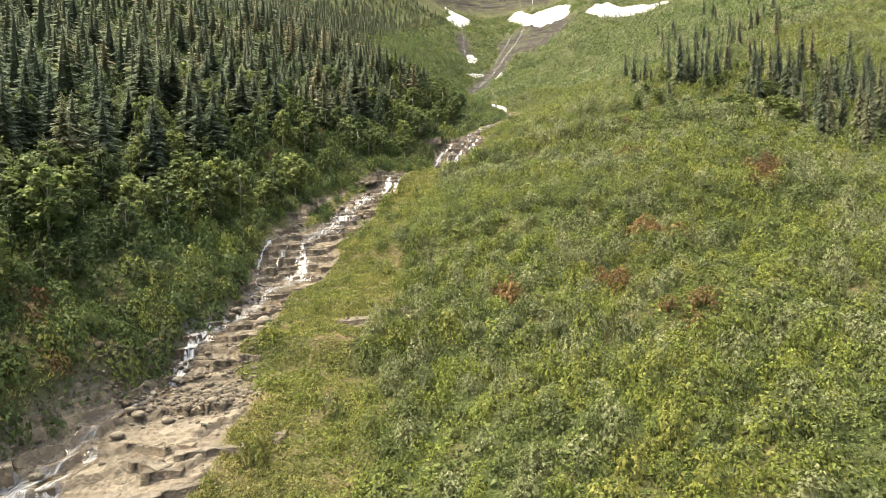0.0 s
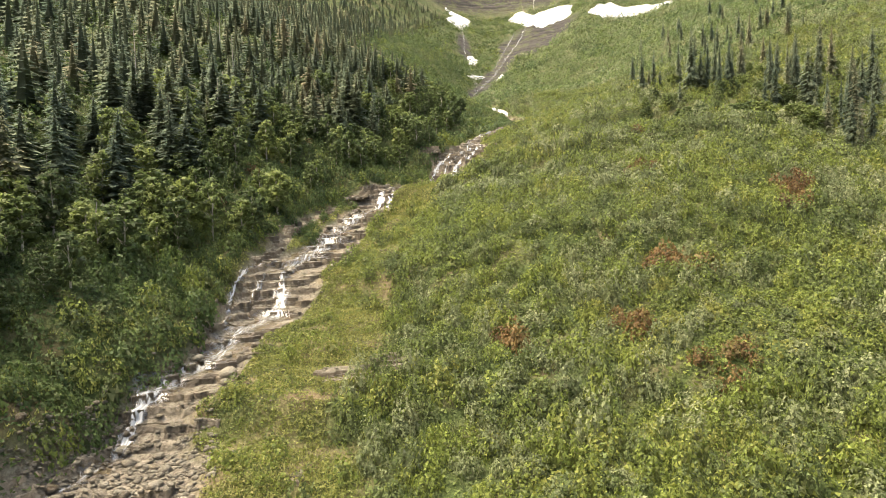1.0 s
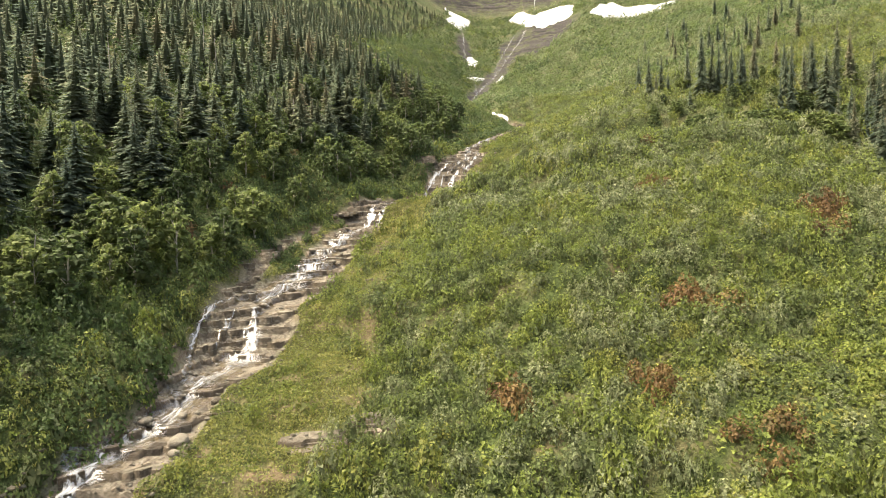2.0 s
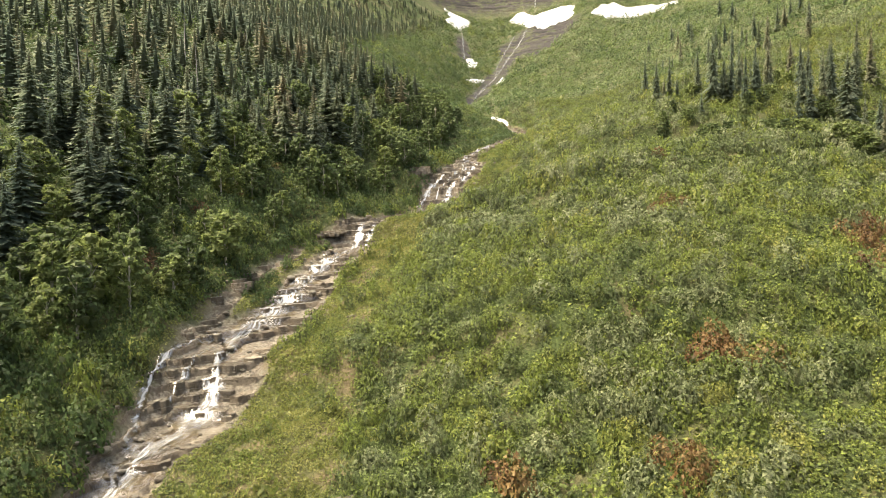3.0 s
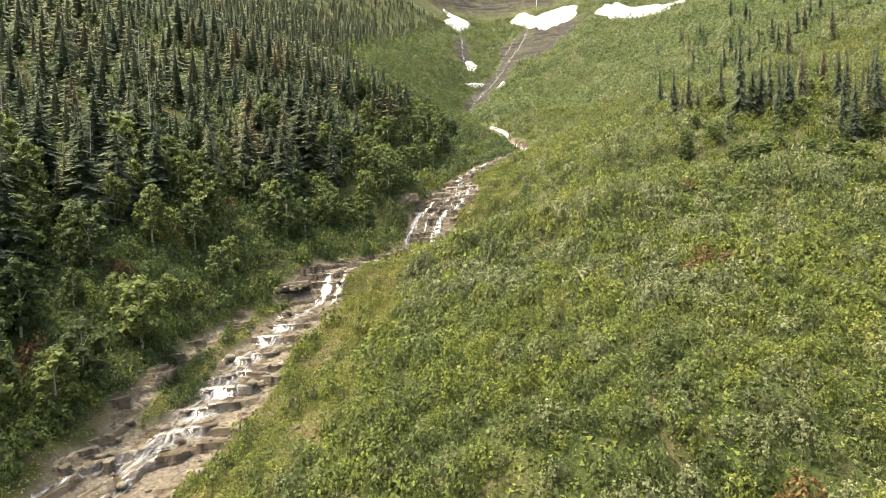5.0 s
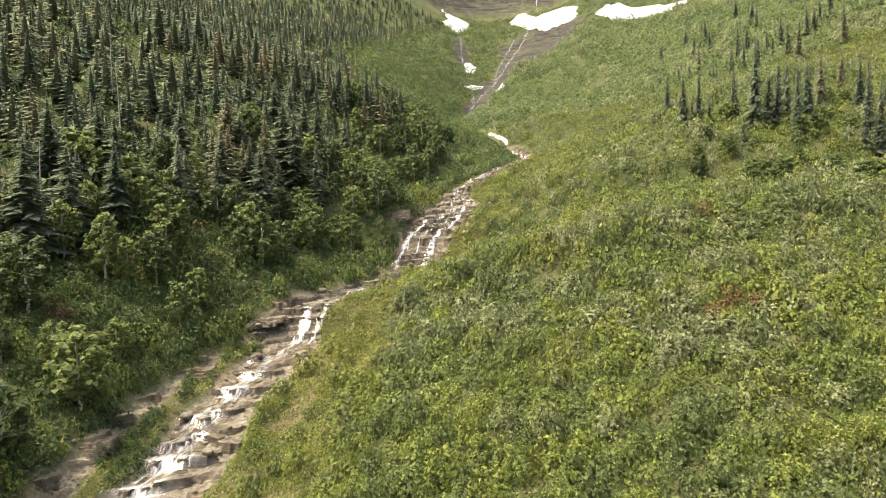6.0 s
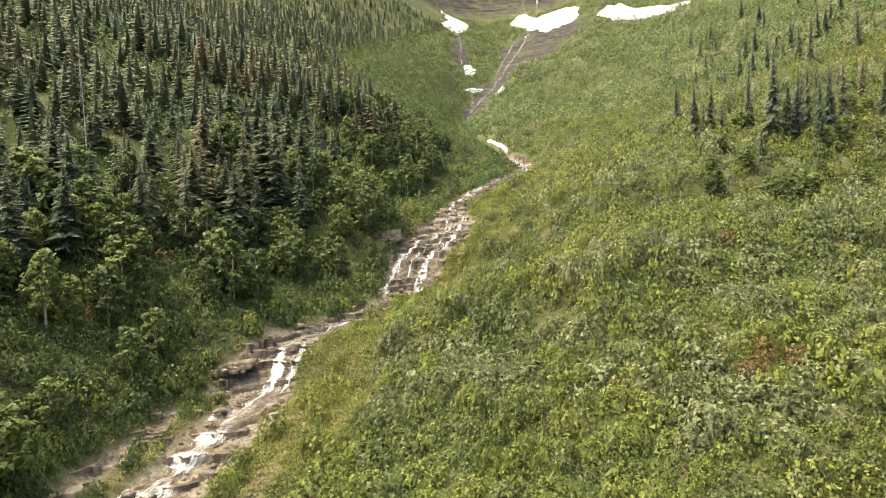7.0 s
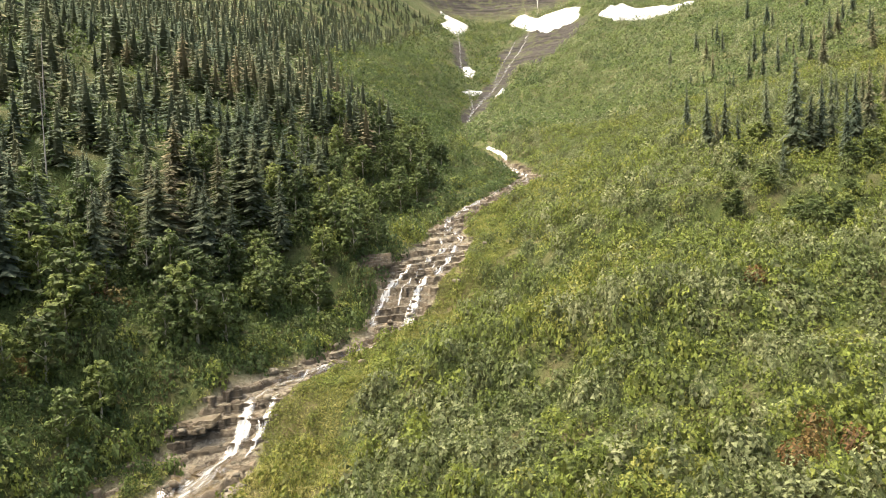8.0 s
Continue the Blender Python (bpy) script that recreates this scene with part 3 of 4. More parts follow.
SPRUCE_MID = [conifer_crown(64, w) for w in (0.155, 0.175, 0.195, 0.145)]
SPRUCE_FAR = [conifer_crown(22, w) for w in (0.16, 0.19, 0.17)]
CROWN_FULL = [broadleaf_crown(620, 0.052) for _ in range(5)]


def spread_points(x0, x1, y0, y1, gap):
    """Evenly jittered points over a stretch of the plan."""
    X, Y = np.meshgrid(np.arange(x0, x1, gap), np.arange(y0, y1, gap))
    x, y = X.ravel() + rng.uniform(-0.5, 0.5, X.size) * gap, Y.ravel() + rng.uniform(-0.5, 0.5, X.size) * gap
    return x, y


def plant_shrubs(name, x, y, shapes, r, mat, label):
    z = land(x, y) - 0.1
    scatter_joined(name, shapes, x, y, z, r, r * rng.uniform(1.05, 1.75, len(x)) * (1 + 0.3 * bump_field(x, y, 8, 36)) * np.interp(y, [160, 240, 400], [1.0, 0.9, 0.75]), mat, rng.random(len(x)), label, "shrubs", 3, 0.5)


DRY = [(59, 114), (53, 105), (31, 96), (26, 73), (21, 82), (31.5, 98), (33, 94), (39, 133.5), (0, 294), (-8.7, 96), (8, 82), (55.5, 114.5), (47, 158), (22, 81), (57, 110), (28.5, 72), (29, 95), (37, 132), (-36, 57), (-41, 62), (-38, 118), (-35, 150), (-33, 163), (-28, 176), (-36, 134), (-5, 205), (-12, 118), (-14, 108)]


def dry_spot(x, y):
    """True where the shrubs have died back to rust brown."""
    hit = np.zeros(len(x), bool)
    for a, b in DRY:
        hit |= np.hypot((x - a) / 2.2, (y - b) / 1.9) < 1 + 0.5 * bump_field(x, y, 2, 35)
    return hit


def single_stretch(x, y):
    """The stretch of the slope whose shrubs stand as things of their own."""
    return (y > 84) & (y < 116) & (x > 4) & (x < 44)


def make_shrub(name, shape, mat, label, group):
    me = plant_mesh(name, shape, mat)
    return tagged(new(name, me), label, "shrub", group)


def plant_single(name, x, y, r, mat, label, group):
    makers = [make_shrub(name, q, mat, label, group) for q in SHRUB_FULL[:4]]
    z = land(x, y) - 0.1
    for i in range(len(x)):
        o = makers[i] if i < len(makers) else copy_thing(makers[i % len(makers)], Matrix())
        o.matrix_basis = Matrix.Translation((x[i], y[i], z[i])) @ Matrix.Rotation(rng.uniform(0, 6.28), 4, 'Z') @ Matrix.Diagonal((r[i], r[i], r[i] * rng.uniform(1.05, 1.75), 1))
    for o in makers[len(x):]:
        bpy.data.objects.remove(o)


def open_slope():
    for y0, y1, x1, gap, shapes, r0, r1 in ((35, 125, 100, 2.15, SHRUB_FULL, 1.0, 2.0), (125, 205, 160, 2.35, SHRUB_HALF, 1.1, 2.2), (205, 330, 245, 3.0, SHRUB_MID, 1.6, 2.7), (330, 560, 410, 4.7, SHRUB_FAR, 2.5, 4.1), (560, 850, 600, 6.8, SHRUB_FAR, 3.6, 5.8)):
        x, y = spread_points(-30, x1, y0, y1, gap)
        keep = shrub_cover(x, y)[0] & (cliff_mask(x, y) < 0.3) & (x < 9 + 0.71 * y) & ~on_snow(x, y)
        x, y = x[keep], y[keep]
        grey = bump_field(x, y, 16, 33) + 0.8 * rng.normal(size=len(x)) > 0.5
        r = rng.uniform(r0, r1, len(x)) * (1 + 0.12 * bump_field(x, y, 13, 31))
        dry = dry_spot(x, y)
        own = single_stretch(x, y)
        for name, mask, mat, label, group in (("alder_shrub", ~grey & ~dry, SHRUB, "green alder shrub on the open slope", "alders of the open slope"),
                                              ("willow_shrub", grey & ~dry, WILLOW, "grey-green willow shrub on the open slope", "willows of the open slope"),
                                              ("dried_shrub", dry, RUST, "rust-brown dried shrub among green ones", "dried shrubs")):
            one = mask & (own | dry) & (y < 185)
            if one.any():
                plant_single(name, x[one], y[one], r[one], mat, label, group)
            rest = mask & ~one
            if rest.any():
                high = y0 >= 330 and mat is SHRUB
                plant_shrubs("heath_thicket" if high else name.replace("shrub", "thicket"), x[rest], y[rest], shapes, r[rest], HEATH if high else mat, "low green thicket on the upper mountain slope" if high else label.replace("shrub", "thicket"))
    x, y = spread_points(-130, 150, -90, 190, 6.5)
    keep = ~((x < 14 + 0.71 * y) & (x > -20 - 0.72 * y) & (y > 22)) & (np.abs(side_of(x, y)) > 19)
    plant_shrubs("alder_thicket", x[keep], y[keep], SHRUB_FAR, rng.uniform(1.9, 2.9, keep.sum()), SHRUB, "green alder thicket on the lower slope")
    carpet(0, 40, 160, -25, 122, 10, 0.36)


def carpet(side, y0, y1, x0, x1, per_metre, size):
    """Low leafy plants that close the ground between the shrubs."""
    n = int((y1 - y0) * (x1 - x0) * per_metre)
    x, y = rng.uniform(x0, x1, n), rng.uniform(y0, y1, n)
    keep = shrub_cover(x, y)[side] & (x < 9 + 0.71 * y) & (x > -14 - 0.70 * y) & (side_of(x, y) > -forest_edge(y) - 4)
    keep &= rng.random(n) < np.interp(y, [y0, y1], [1, 0.7])
    x, y = x[keep], y[keep]
    m = len(x)
    h = size * (0.4 + 1.6 * np.abs(bump_field(x, y, 5 * size, 251))) * rng.random(m)
    c = np.column_stack([x, y, land(x, y) + h])
    V = darts(c, np.array([0, -0.3, 0.7]) + 0.6 * rng.normal(size=(m, 3)), size * rng.uniform(0.6, 1.3, m)).reshape(m, 3, 3)
    tint = np.repeat(0.5 + 0.5 * bump_field(x, y, 4, 252), 3)
    me = mesh_of("undergrowth", V.reshape(-1, 3), np.arange(3 * m).reshape(-1, 3), SHADY if side else SHRUB, {"tint": tint})
    tagged(new("undergrowth", me), "low green undergrowth between the shrubs", "undergrowth", kind="stuff")


def shady_side():
    for y0, y1, gap, shapes, r0, r1 in ((34, 200, 2.35, SHRUB_HALF, 0.95, 1.95), (200, 330, 3.0, SHRUB_MID, 1.6, 2.7), (330, 560, 3.9, SHRUB_FAR, 2.2, 3.7), (560, 850, 6.4, SHRUB_FAR, 3.4, 5.4)):
        x, y = spread_points(-120, 110, y0, y1, gap)
        keep = shrub_cover(x, y)[1] & (x > -16 - 0.72 * y) & (cliff_mask(x, y) < 0.3) & (side_of(x, y) > -forest_edge(y) - 9) & ~on_snow(x, y)
        x, y = x[keep], y[keep]
        dry = dry_spot(x, y)
        r = rng.uniform(r0, r1, len(x))
        light = bump_field(x, y, 7, 42) + 0.5 * rng.normal(size=len(x)) > 0.6
        for name, mask, mat, label in (("understory_thicket", ~dry & ~light, SHADY, "green understory shrubs below the forest edge"), ("alder_thicket", light & ~dry, SHRUB, "light green alder thicket below the forest edge"),
                                       ("dried_thicket", dry, RUST, "rust-brown dried thicket among green ones")):
            if mask.any():
                plant_shrubs(name, x[mask], y[mask], shapes, r[mask], mat, label)
    carpet(1, 40, 190, -90, 0, 8, 0.40)


SNOW_PATCHES = {
    "wide": [(88, 830), (99, 850), (108, 848), (116, 812), (140, 822), (153, 822), (160, 790), (150, 748), (137, 752), (116, 749), (102, 764)],
    "bench": [(165, 719), (176, 733), (207, 795), (218, 790), (236, 789), (241, 732), (250, 703), (233, 696), (222, 716), (199, 714), (177, 705)],
    "couloir": [(5, 857), (10, 844), (21, 841), (39, 824), (34, 798), (23, 746), (16, 759), (8, 772), (15, 808)],
    "gully": [(27, 650), (33, 657), (37, 643), (34, 621), (28, 614)],
    "foot": [(23, 553), (30, 568), (39, 583), (37, 572), (30, 557)],
    "ledge": [(47, 562), (53, 578), (57, 583), (55, 572), (49, 556)],
    "pool": [(26.4, 332), (28.2, 326), (30.2, 319), (32.2, 312), (31.6, 311), (29.6, 318), (27.5, 325), (25.9, 331)],
}


def inside(poly, x, y):
    r = np.zeros(np.shape(x), bool)
    for (x0, y0), (x1, y1) in zip(poly, poly[1:] + poly[:1]):
        cut = ((y0 > y) != (y1 > y)) & (x < (x1 - x0) * (y - y0) / ((y1 - y0) or 1e-9) + x0)
        r ^= cut
    return r


def on_snow(x, y):
    r = np.zeros(len(x), bool)
    for p in SNOW_PATCHES.values():
        r |= inside(p, x, y)
    return r


# ---- forest ----
def forest_edge(y):
    """Distance from the stream at which the conifer forest begins."""
    return np.interp(y, [20, 80, 130, 180, 230, 300, 400, 520, 650], [26, 27, 24, 24, 30, 45, 60, 72, 90])


def far_forest():
    for y0, y1, gap, shapes in ((15, 300, 5.4, SPRUCE_MID), (300, 760, 6.4, SPRUCE_FAR)):
        x, y = spread_points(-260, 10, y0, y1, gap)
        s = side_of(x, y)
        keep = (s < -forest_edge(y) - 4 * bump_field(x, y, 15, 51)) & (s > -150 - 0.1 * y) & (x > -30 - 0.74 * y) & (rng.random(len(x)) < 0.92) & ~near_forest(x, y)
        x, y = x[keep], y[keep]
        h = (5.5 + 9.5 * rng.random(len(x)) ** 0.9) * np.interp(y, [0, 300, 760], [1, 1, 0.75])
        scatter_joined("conifer_forest", shapes, x, y, land(x, y) - 0.3, h * rng.uniform(1.6, 2.3, len(x)), h, NEEDLE, rng.random(len(x)), "dark conifer forest on the shaded slope", "forest", 3)


def forest_floor():
    """Shrubs and light young trees between the conifers."""
    x, y = spread_points(-260, 10, 40, 760, 4.4)
    s = side_of(x, y)
    keep = (s < -forest_edge(y) - 5) & (s > -150 - 0.1 * y) & (x > -30 - 0.74 * y) & (rng.random(len(x)) < np.interp(y, [230, 420], [1.0, 0.15]))
    x, y = x[keep], y[keep]
    plant_shrubs("understory_thicket", x, y, SHRUB_FAR, rng.uniform(2.0, 3.4, len(x)), SHADY, "dark green understory between the conifers")


def near_forest(x, y):
    """The stretch of forest whose trees stand as things of their own."""
    s = side_of(x, y)
    return (s > -forest_edge(y) - 24) & (y > 55) & (y < 235)


def make_conifer(k, crown_shape):
    tree = new("spruce_tree")
    v, f = pole(0.9, 0.016, 0.004)
    part("trunk", mesh_of("trunk", v, f, BARK, smooth=True), tree)
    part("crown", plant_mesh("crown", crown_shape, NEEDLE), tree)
    return tagged(tree, "tall narrow dark green spruce in the forest edge", "tree", "spruces of the forest edge")


def make_broadleaf(k):
    tree = new("broadleaf_tree")
    crown, lobes = CROWN_FULL[k]
    v, f = pole(0.85, 0.020, 0.005, bend=0.03)
    for q in lobes[1::2]:
        v, f = limb(v, f, (0.01, 0, max(q[2] - 0.22, 0.15)), (q[0] * 0.9, q[1] * 0.9, q[2]), 0.007)
    part("trunk", mesh_of("trunk", v, f, PALE_BARK, smooth=True), tree)
    part("crown", plant_mesh("crown", crown, BROADLEAF), tree)
    return tagged(tree, "young light green birch with a pale trunk", "tree", "birches along the forest edge")


def sized(x, y, h, fat):
    return Matrix.Translation((x, y, float(land(x, y)) - 0.15)) @ Matrix.Rotation(rng.uniform(0, 6.28), 4, 'Z') @ Matrix.Diagonal((h * fat, h * fat, h, 1))


def plant_copies(makers, rows):
    """The first rows take the originals, the others copies of them in turn."""
    for i, (x, y, h, fat) in enumerate(rows):
        o = makers[i % len(makers)]
        if i < len(makers):
            o.matrix_basis = sized(x, y, h, fat)
        else:
            c = copy_thing(o, Matrix())
            c.matrix_basis = sized(x, y, h, fat)


def forest_margin():
    x, y = spread_points(-95, 20, 55, 235, 5.6)
    s = side_of(x, y)
    keep = near_forest(x, y) & (s < -forest_edge(y) - 4 * bump_field(x, y, 15, 51)) & (rng.random(len(x)) < 0.92)
    rows = [(a, b, 6.0 + 11.5 * rng.random() ** 0.9, rng.uniform(1.35, 2.0)) for a, b in zip(x[keep], y[keep])]
    plant_copies([make_conifer(k, s) for k, s in enumerate(SPRUCE_FULL)], rows)
    x, y = spread_points(-80, 20, 45, 300, 4.3)
    s = side_of(x, y)
    e = forest_edge(y)
    keep = (s < -e + 14 + 3 * bump_field(x, y, 12, 61)) & (s > -e - 22) & (rng.random(len(x)) < np.interp(s + e, [-20, -6, 0], [0.22, 0.4, 0.8]))
    rows = [(a, b, rng.uniform(4.5, 9.0) + 0.12 * max(-float(forest_edge(b)) - float(side_of(np.array([a]), np.array([b]))[0]), 0), rng.uniform(0.9, 1.4)) for a, b in zip(x[keep], y[keep])]
    plant_copies([make_broadleaf(k) for k in range(5)], rows)


open_slope()
shady_side()
far_forest()
forest_floor()
forest_margin()

# single conifers of the open slope: place and height
SLOPE_TREES = [(70, 242, 10.2), (68, 225, 11.4), (71, 227, 6.1), (72, 225, 11.2), (72, 219, 6.3), (78, 219, 12.3), (77, 206, 17.2), (80, 206, 10.2), (82, 206, 12.0), (85, 208, 12.7),
               (83, 200, 12.4), (89, 207, 12.3), (95, 212, 12.5), (71, 199, 5.5), (142, 388, 10.3), (124, 356, 10.0), (134, 387, 9.0), (143, 359, 11.2), (128, 332, 11.7),
               (151, 367, 9.0), (140, 334, 12.1), (172, 401, 9.8), (198, 482, 13.8), (158, 350, 13.1), (151, 331, 11.4), (149, 319, 16.9), (170, 351, 11.7), (174, 352, 9.8),
               (170, 324, 14.3), (121, 330, 5.9)]
SLOPE_TREES += [(121, 333, 5.0), (119, 354, 6.4), (117, 362, 4.6), (109, 364, 5.7), (110, 379, 4.0), (124, 194, 17), (119, 205, 13.8), (104, 191, 16.5), (108, 205, 12.8),
                (90, 143, 9.1), (85, 127, 14.5), (97, 141, 14.5), (89, 157, 7.6), (90, 163, 7.6), (93, 193, 9.1), (96, 193, 13.5), (104, 212, 11.6), (106, 201, 14), (102, 198, 13.5),
                (119, 211, 15), (112, 200, 12), (98, 200, 11), (90, 134, 11), (100, 150, 12), (107, 160, 13), (112, 175, 12), (121, 182, 14), (103, 172, 8)]


def slope_conifers():
    makers = [make_conifer(k, q) for k, q in enumerate(SPRUCE_FULL)]
    for o in makers:
        tagged(o, "slender dark spruce standing alone on the shrubby slope", "tree", "spruces of the open slope")
    more = [(rng.uniform(76, 124), rng.uniform(198, 240), rng.uniform(5, 12)) for _ in range(14)] + [(rng.uniform(125, 250), rng.uniform(315, 480), rng.uniform(5, 11)) for _ in range(28)]
    more = [q for q in more if q[0] < 0.66 * q[1]]
    for _ in range(20):
        d = rng.uniform(132, 205)
        more.append((d * rng.uniform(0.55, 0.72), d, rng.uniform(8, 15)))
    plant_copies(makers, [(x, y, 1.15 * h + 1.0, rng.uniform(0.75, 1.1)) for x, y, h in SLOPE_TREES + more])


slope_conifers()


def belt_bushes():
    """Rounded grey-green tree-sized willows at the foot of the slope's conifers."""
    makers = [make_broadleaf(k) for k in range(4)]
    for o in makers:
        tagged(o, "rounded grey-green willow tree below the slope conifers", "tree", "willows below the slope conifers")
        o.children[1].data.materials[0] = WILLOW
    rows = []
    for _ in range(70):
        y = rng.uniform(150, 222)
        rows.append((max(y * rng.uniform(0.30, 0.70), 60 - 0.6 * (y - 190)), y, rng.uniform(2.6, 5.2), rng.uniform(1.3, 2.0)))
    plant_copies(makers, rows)


belt_bushes()


def snag(x, y, h, lean):
    """A bare grey dead trunk with a few stubs."""
    v, f = pole(h, 0.16, 0.05, bend=lean)
    for i in range(9):
        q, z = rng.uniform(0, 6.28), rng.uniform(0.35, 0.95) * h
        L = rng.uniform(0.3, 0.9)
        v, f = limb(v, f, (lean * (z / h) ** 2, 0, z), (lean * (z / h) ** 2 + math.cos(q) * L, math.sin(q) * L, z - 0.1), 0.035)
    ob = new("dead_tree", mesh_of("dead_tree", v, f, DEADWOOD, smooth=True))
    ob.location = (x, y, float(land(x, y)) - 0.2)
    return tagged(ob, "bare grey dead trunk standing among conifers", "tree", "dead trunks")


for row in ((-57.5, 191, 19, -0.3), (-36, 184, 11, 0.2), (-48, 150, 13, 0.3), (-60, 240, 14, 0.2), (-43, 90, 7, 0.6), (-75, 170, 15, -0.2), (-66, 205, 16, 0.2), (-52, 165, 11, 0.3)):
    snag(*row)

# ---- snow ----


def snow_patch(name, poly, cell, label):
    """An old snow bank with a rounded, ragged rim, lying on the slope."""
    p = np.array(poly, float)
    x0, y0 = p.min(0) - cell * 2
    x1, y1 = p.max(0) + cell * 2
    X, Y = np.meshgrid(np.arange(x0, x1, cell), np.arange(y0, y1, cell))
    wx, wy = X + cell * 1.2 * bump_field(X, Y, 6 * cell, 71), Y + cell * 1.5 * bump_field(X, Y, 6 * cell, 72)
    mask = inside(poly, wx, wy).astype(float)
    soft = mask.copy()
    for _ in range(3):
        q = np.pad(soft, 1, mode="edge")
        soft = (q[1:-1, :-2] + q[1:-1, 2:] + q[:-2, 1:-1] + q[2:, 1:-1] + 2 * soft) / 6
    Z = land(X, Y) + np.where(soft > 0.25, 0.25 + 1.1 * soft * min(cell, 1.6), -0.6)
    full = grid_faces(*X.shape)
    keep = soft.ravel()[full].max(1) > 0.25
    full = full[keep]
    used, idx = np.unique(full, return_inverse=True)
    ob = new(name, mesh_of(name, np.stack([X, Y, Z], -1).reshape(-1, 3)[used], idx.reshape(-1, 4), SNOW, smooth=True))
    return tagged(ob, label, "snow", "old snow banks")


for key, p in SNOW_PATCHES.items():
    snow_patch("snow_bank", p, 1.6 if key in ("wide", "bench", "couloir") else 0.18 if key == "pool" else 0.6, "old white snow bank " + {"wide": "below the headwall cliffs", "bench": "on the high bench", "couloir": "in the shaded couloir"}.get(key, "remaining in the gully"))

# ---- the stream's ledges ----


def slab_mesh(name, mat):
    """A long ledge of bedded rock, unit size: straight back, jointed front in offset blocks, two beds, sharp edges."""
    n = 5
    cut = np.linspace(-1, 1, n + 1) + np.concatenate([[0], rng.uniform(-0.14, 0.14, n - 1), [0]])
    front = -1 + rng.uniform(0, 0.55, n)
    p = [(-1.0, 0.9)]
    for j in range(n):
        p += [(cut[j] + 0.01, front[j]), (cut[j + 1] - 0.01, front[j] + rng.uniform(-0.08, 0.08))]
    p = np.array(p + [(1.0, 0.9)])
    m = len(p)
    back = p + np.column_stack([np.zeros(m), np.where(p[:, 1] < 0.5, rng.uniform(0.05, 0.30, m), 0)])
    ring = lambda q, z: np.column_stack([q, np.full(m, z) + rng.uniform(-0.02, 0.02, m)])
    v = np.vstack([ring(p, 0.0), ring(p, 0.54), ring(back, 0.56), ring(back, 0.97), ring(back * [0.985, 0.97], 1.0), [[0, 0.3, 1.0]]])
    f = []
    for k in range(4):
        for j in range(m):
            b, c = k * m + j, k * m + (j + 1) % m
            f += [(b, c, c + m), (b, c + m, b + m)]
    f += [(4 * m + j, 4 * m + (j + 1) % m, 5 * m) for j in range(m)]
    return mesh_of(name, v, np.array(f), mat)


def stone_shape(n=1):
    t = (1 + 5 ** 0.5) / 2
    v = unit(np.array([(-1, t, 0), (1, t, 0), (-1, -t, 0), (1, -t, 0), (0, -1, t), (0, 1, t), (0, -1, -t), (0, 1, -t), (t, 0, -1), (t, 0, 1), (-t, 0, -1), (-t, 0, 1)], float))
    f = np.array([(0, 11, 5), (0, 5, 1), (0, 1, 7), (0, 7, 10), (0, 10, 11), (1, 5, 9), (5, 11, 4), (11, 10, 2), (10, 7, 6), (7, 1, 8), (3, 9, 4), (3, 4, 2), (3, 2, 6), (3, 6, 8), (3, 8, 9), (4, 9, 5), (2, 4, 11), (6, 2, 10), (8, 6, 7), (9, 8, 1)])
    return v * rng.uniform(0.7, 1.15, (12, 1)), f


DRY_SLABS = [slab_mesh("slab", ROCK) for _ in range(7)]
PALE_SLABS = [slab_mesh("slab", PALE_ROCK) for _ in range(5)]
WET_SLABS = [slab_mesh("slab", WETROCK) for _ in range(5)]
streambed = tagged(new("streambed"), "stepped streambed of tan bedded rock ledges", "streambed", kind="structure")
SLABS = []


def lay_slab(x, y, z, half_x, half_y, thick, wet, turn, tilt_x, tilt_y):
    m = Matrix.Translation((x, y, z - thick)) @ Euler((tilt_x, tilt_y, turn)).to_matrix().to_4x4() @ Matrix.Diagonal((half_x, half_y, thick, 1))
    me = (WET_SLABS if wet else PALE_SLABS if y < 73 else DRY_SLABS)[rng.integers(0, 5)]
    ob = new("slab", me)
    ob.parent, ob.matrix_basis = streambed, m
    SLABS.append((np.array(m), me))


def terrace(z, k, step, sharp):
    """Level treads with a short riser at the end of each; k counts the beds."""
    fl = np.floor(k)
    return z + (fl + np.clip((k - fl - 1 + sharp) / sharp, 0, 1) - k) * step


def bed_height(x, y):
    """Level beds with broken edges, stepping up with the stream and rising gently to the sunny side."""
    s_ = x - stream_x(y)
    z = land(x, y) + 0.7 * bed_mask(x, y) + 0.12
    dip = np.interp(y, [60, 75], [-0.20, -0.09]) * s_
    big = terrace(z, z / 1.25 + dip * 0.6 + 0.7 * bump_field(x, y, 8, 101) + 0.28 * bump_field(x, y, 2.4, 102) + 0.10 * bump_field(x, y, 0.8, 103), 1.25, 0.13)
    z = np.where(y < 58, z + 0.8 * (big - z), big)
    small = terrace(z, z / 0.46 + dip + 1.3 * bump_field(x, y, 4.5, 105) + 0.5 * bump_field(x, y, 1.3, 106) + 0.25 * bump_field(x, y, 0.5, 107), 0.46, 0.2)
    return small + 0.06 * bump_field(x, y, 0.6, 108)


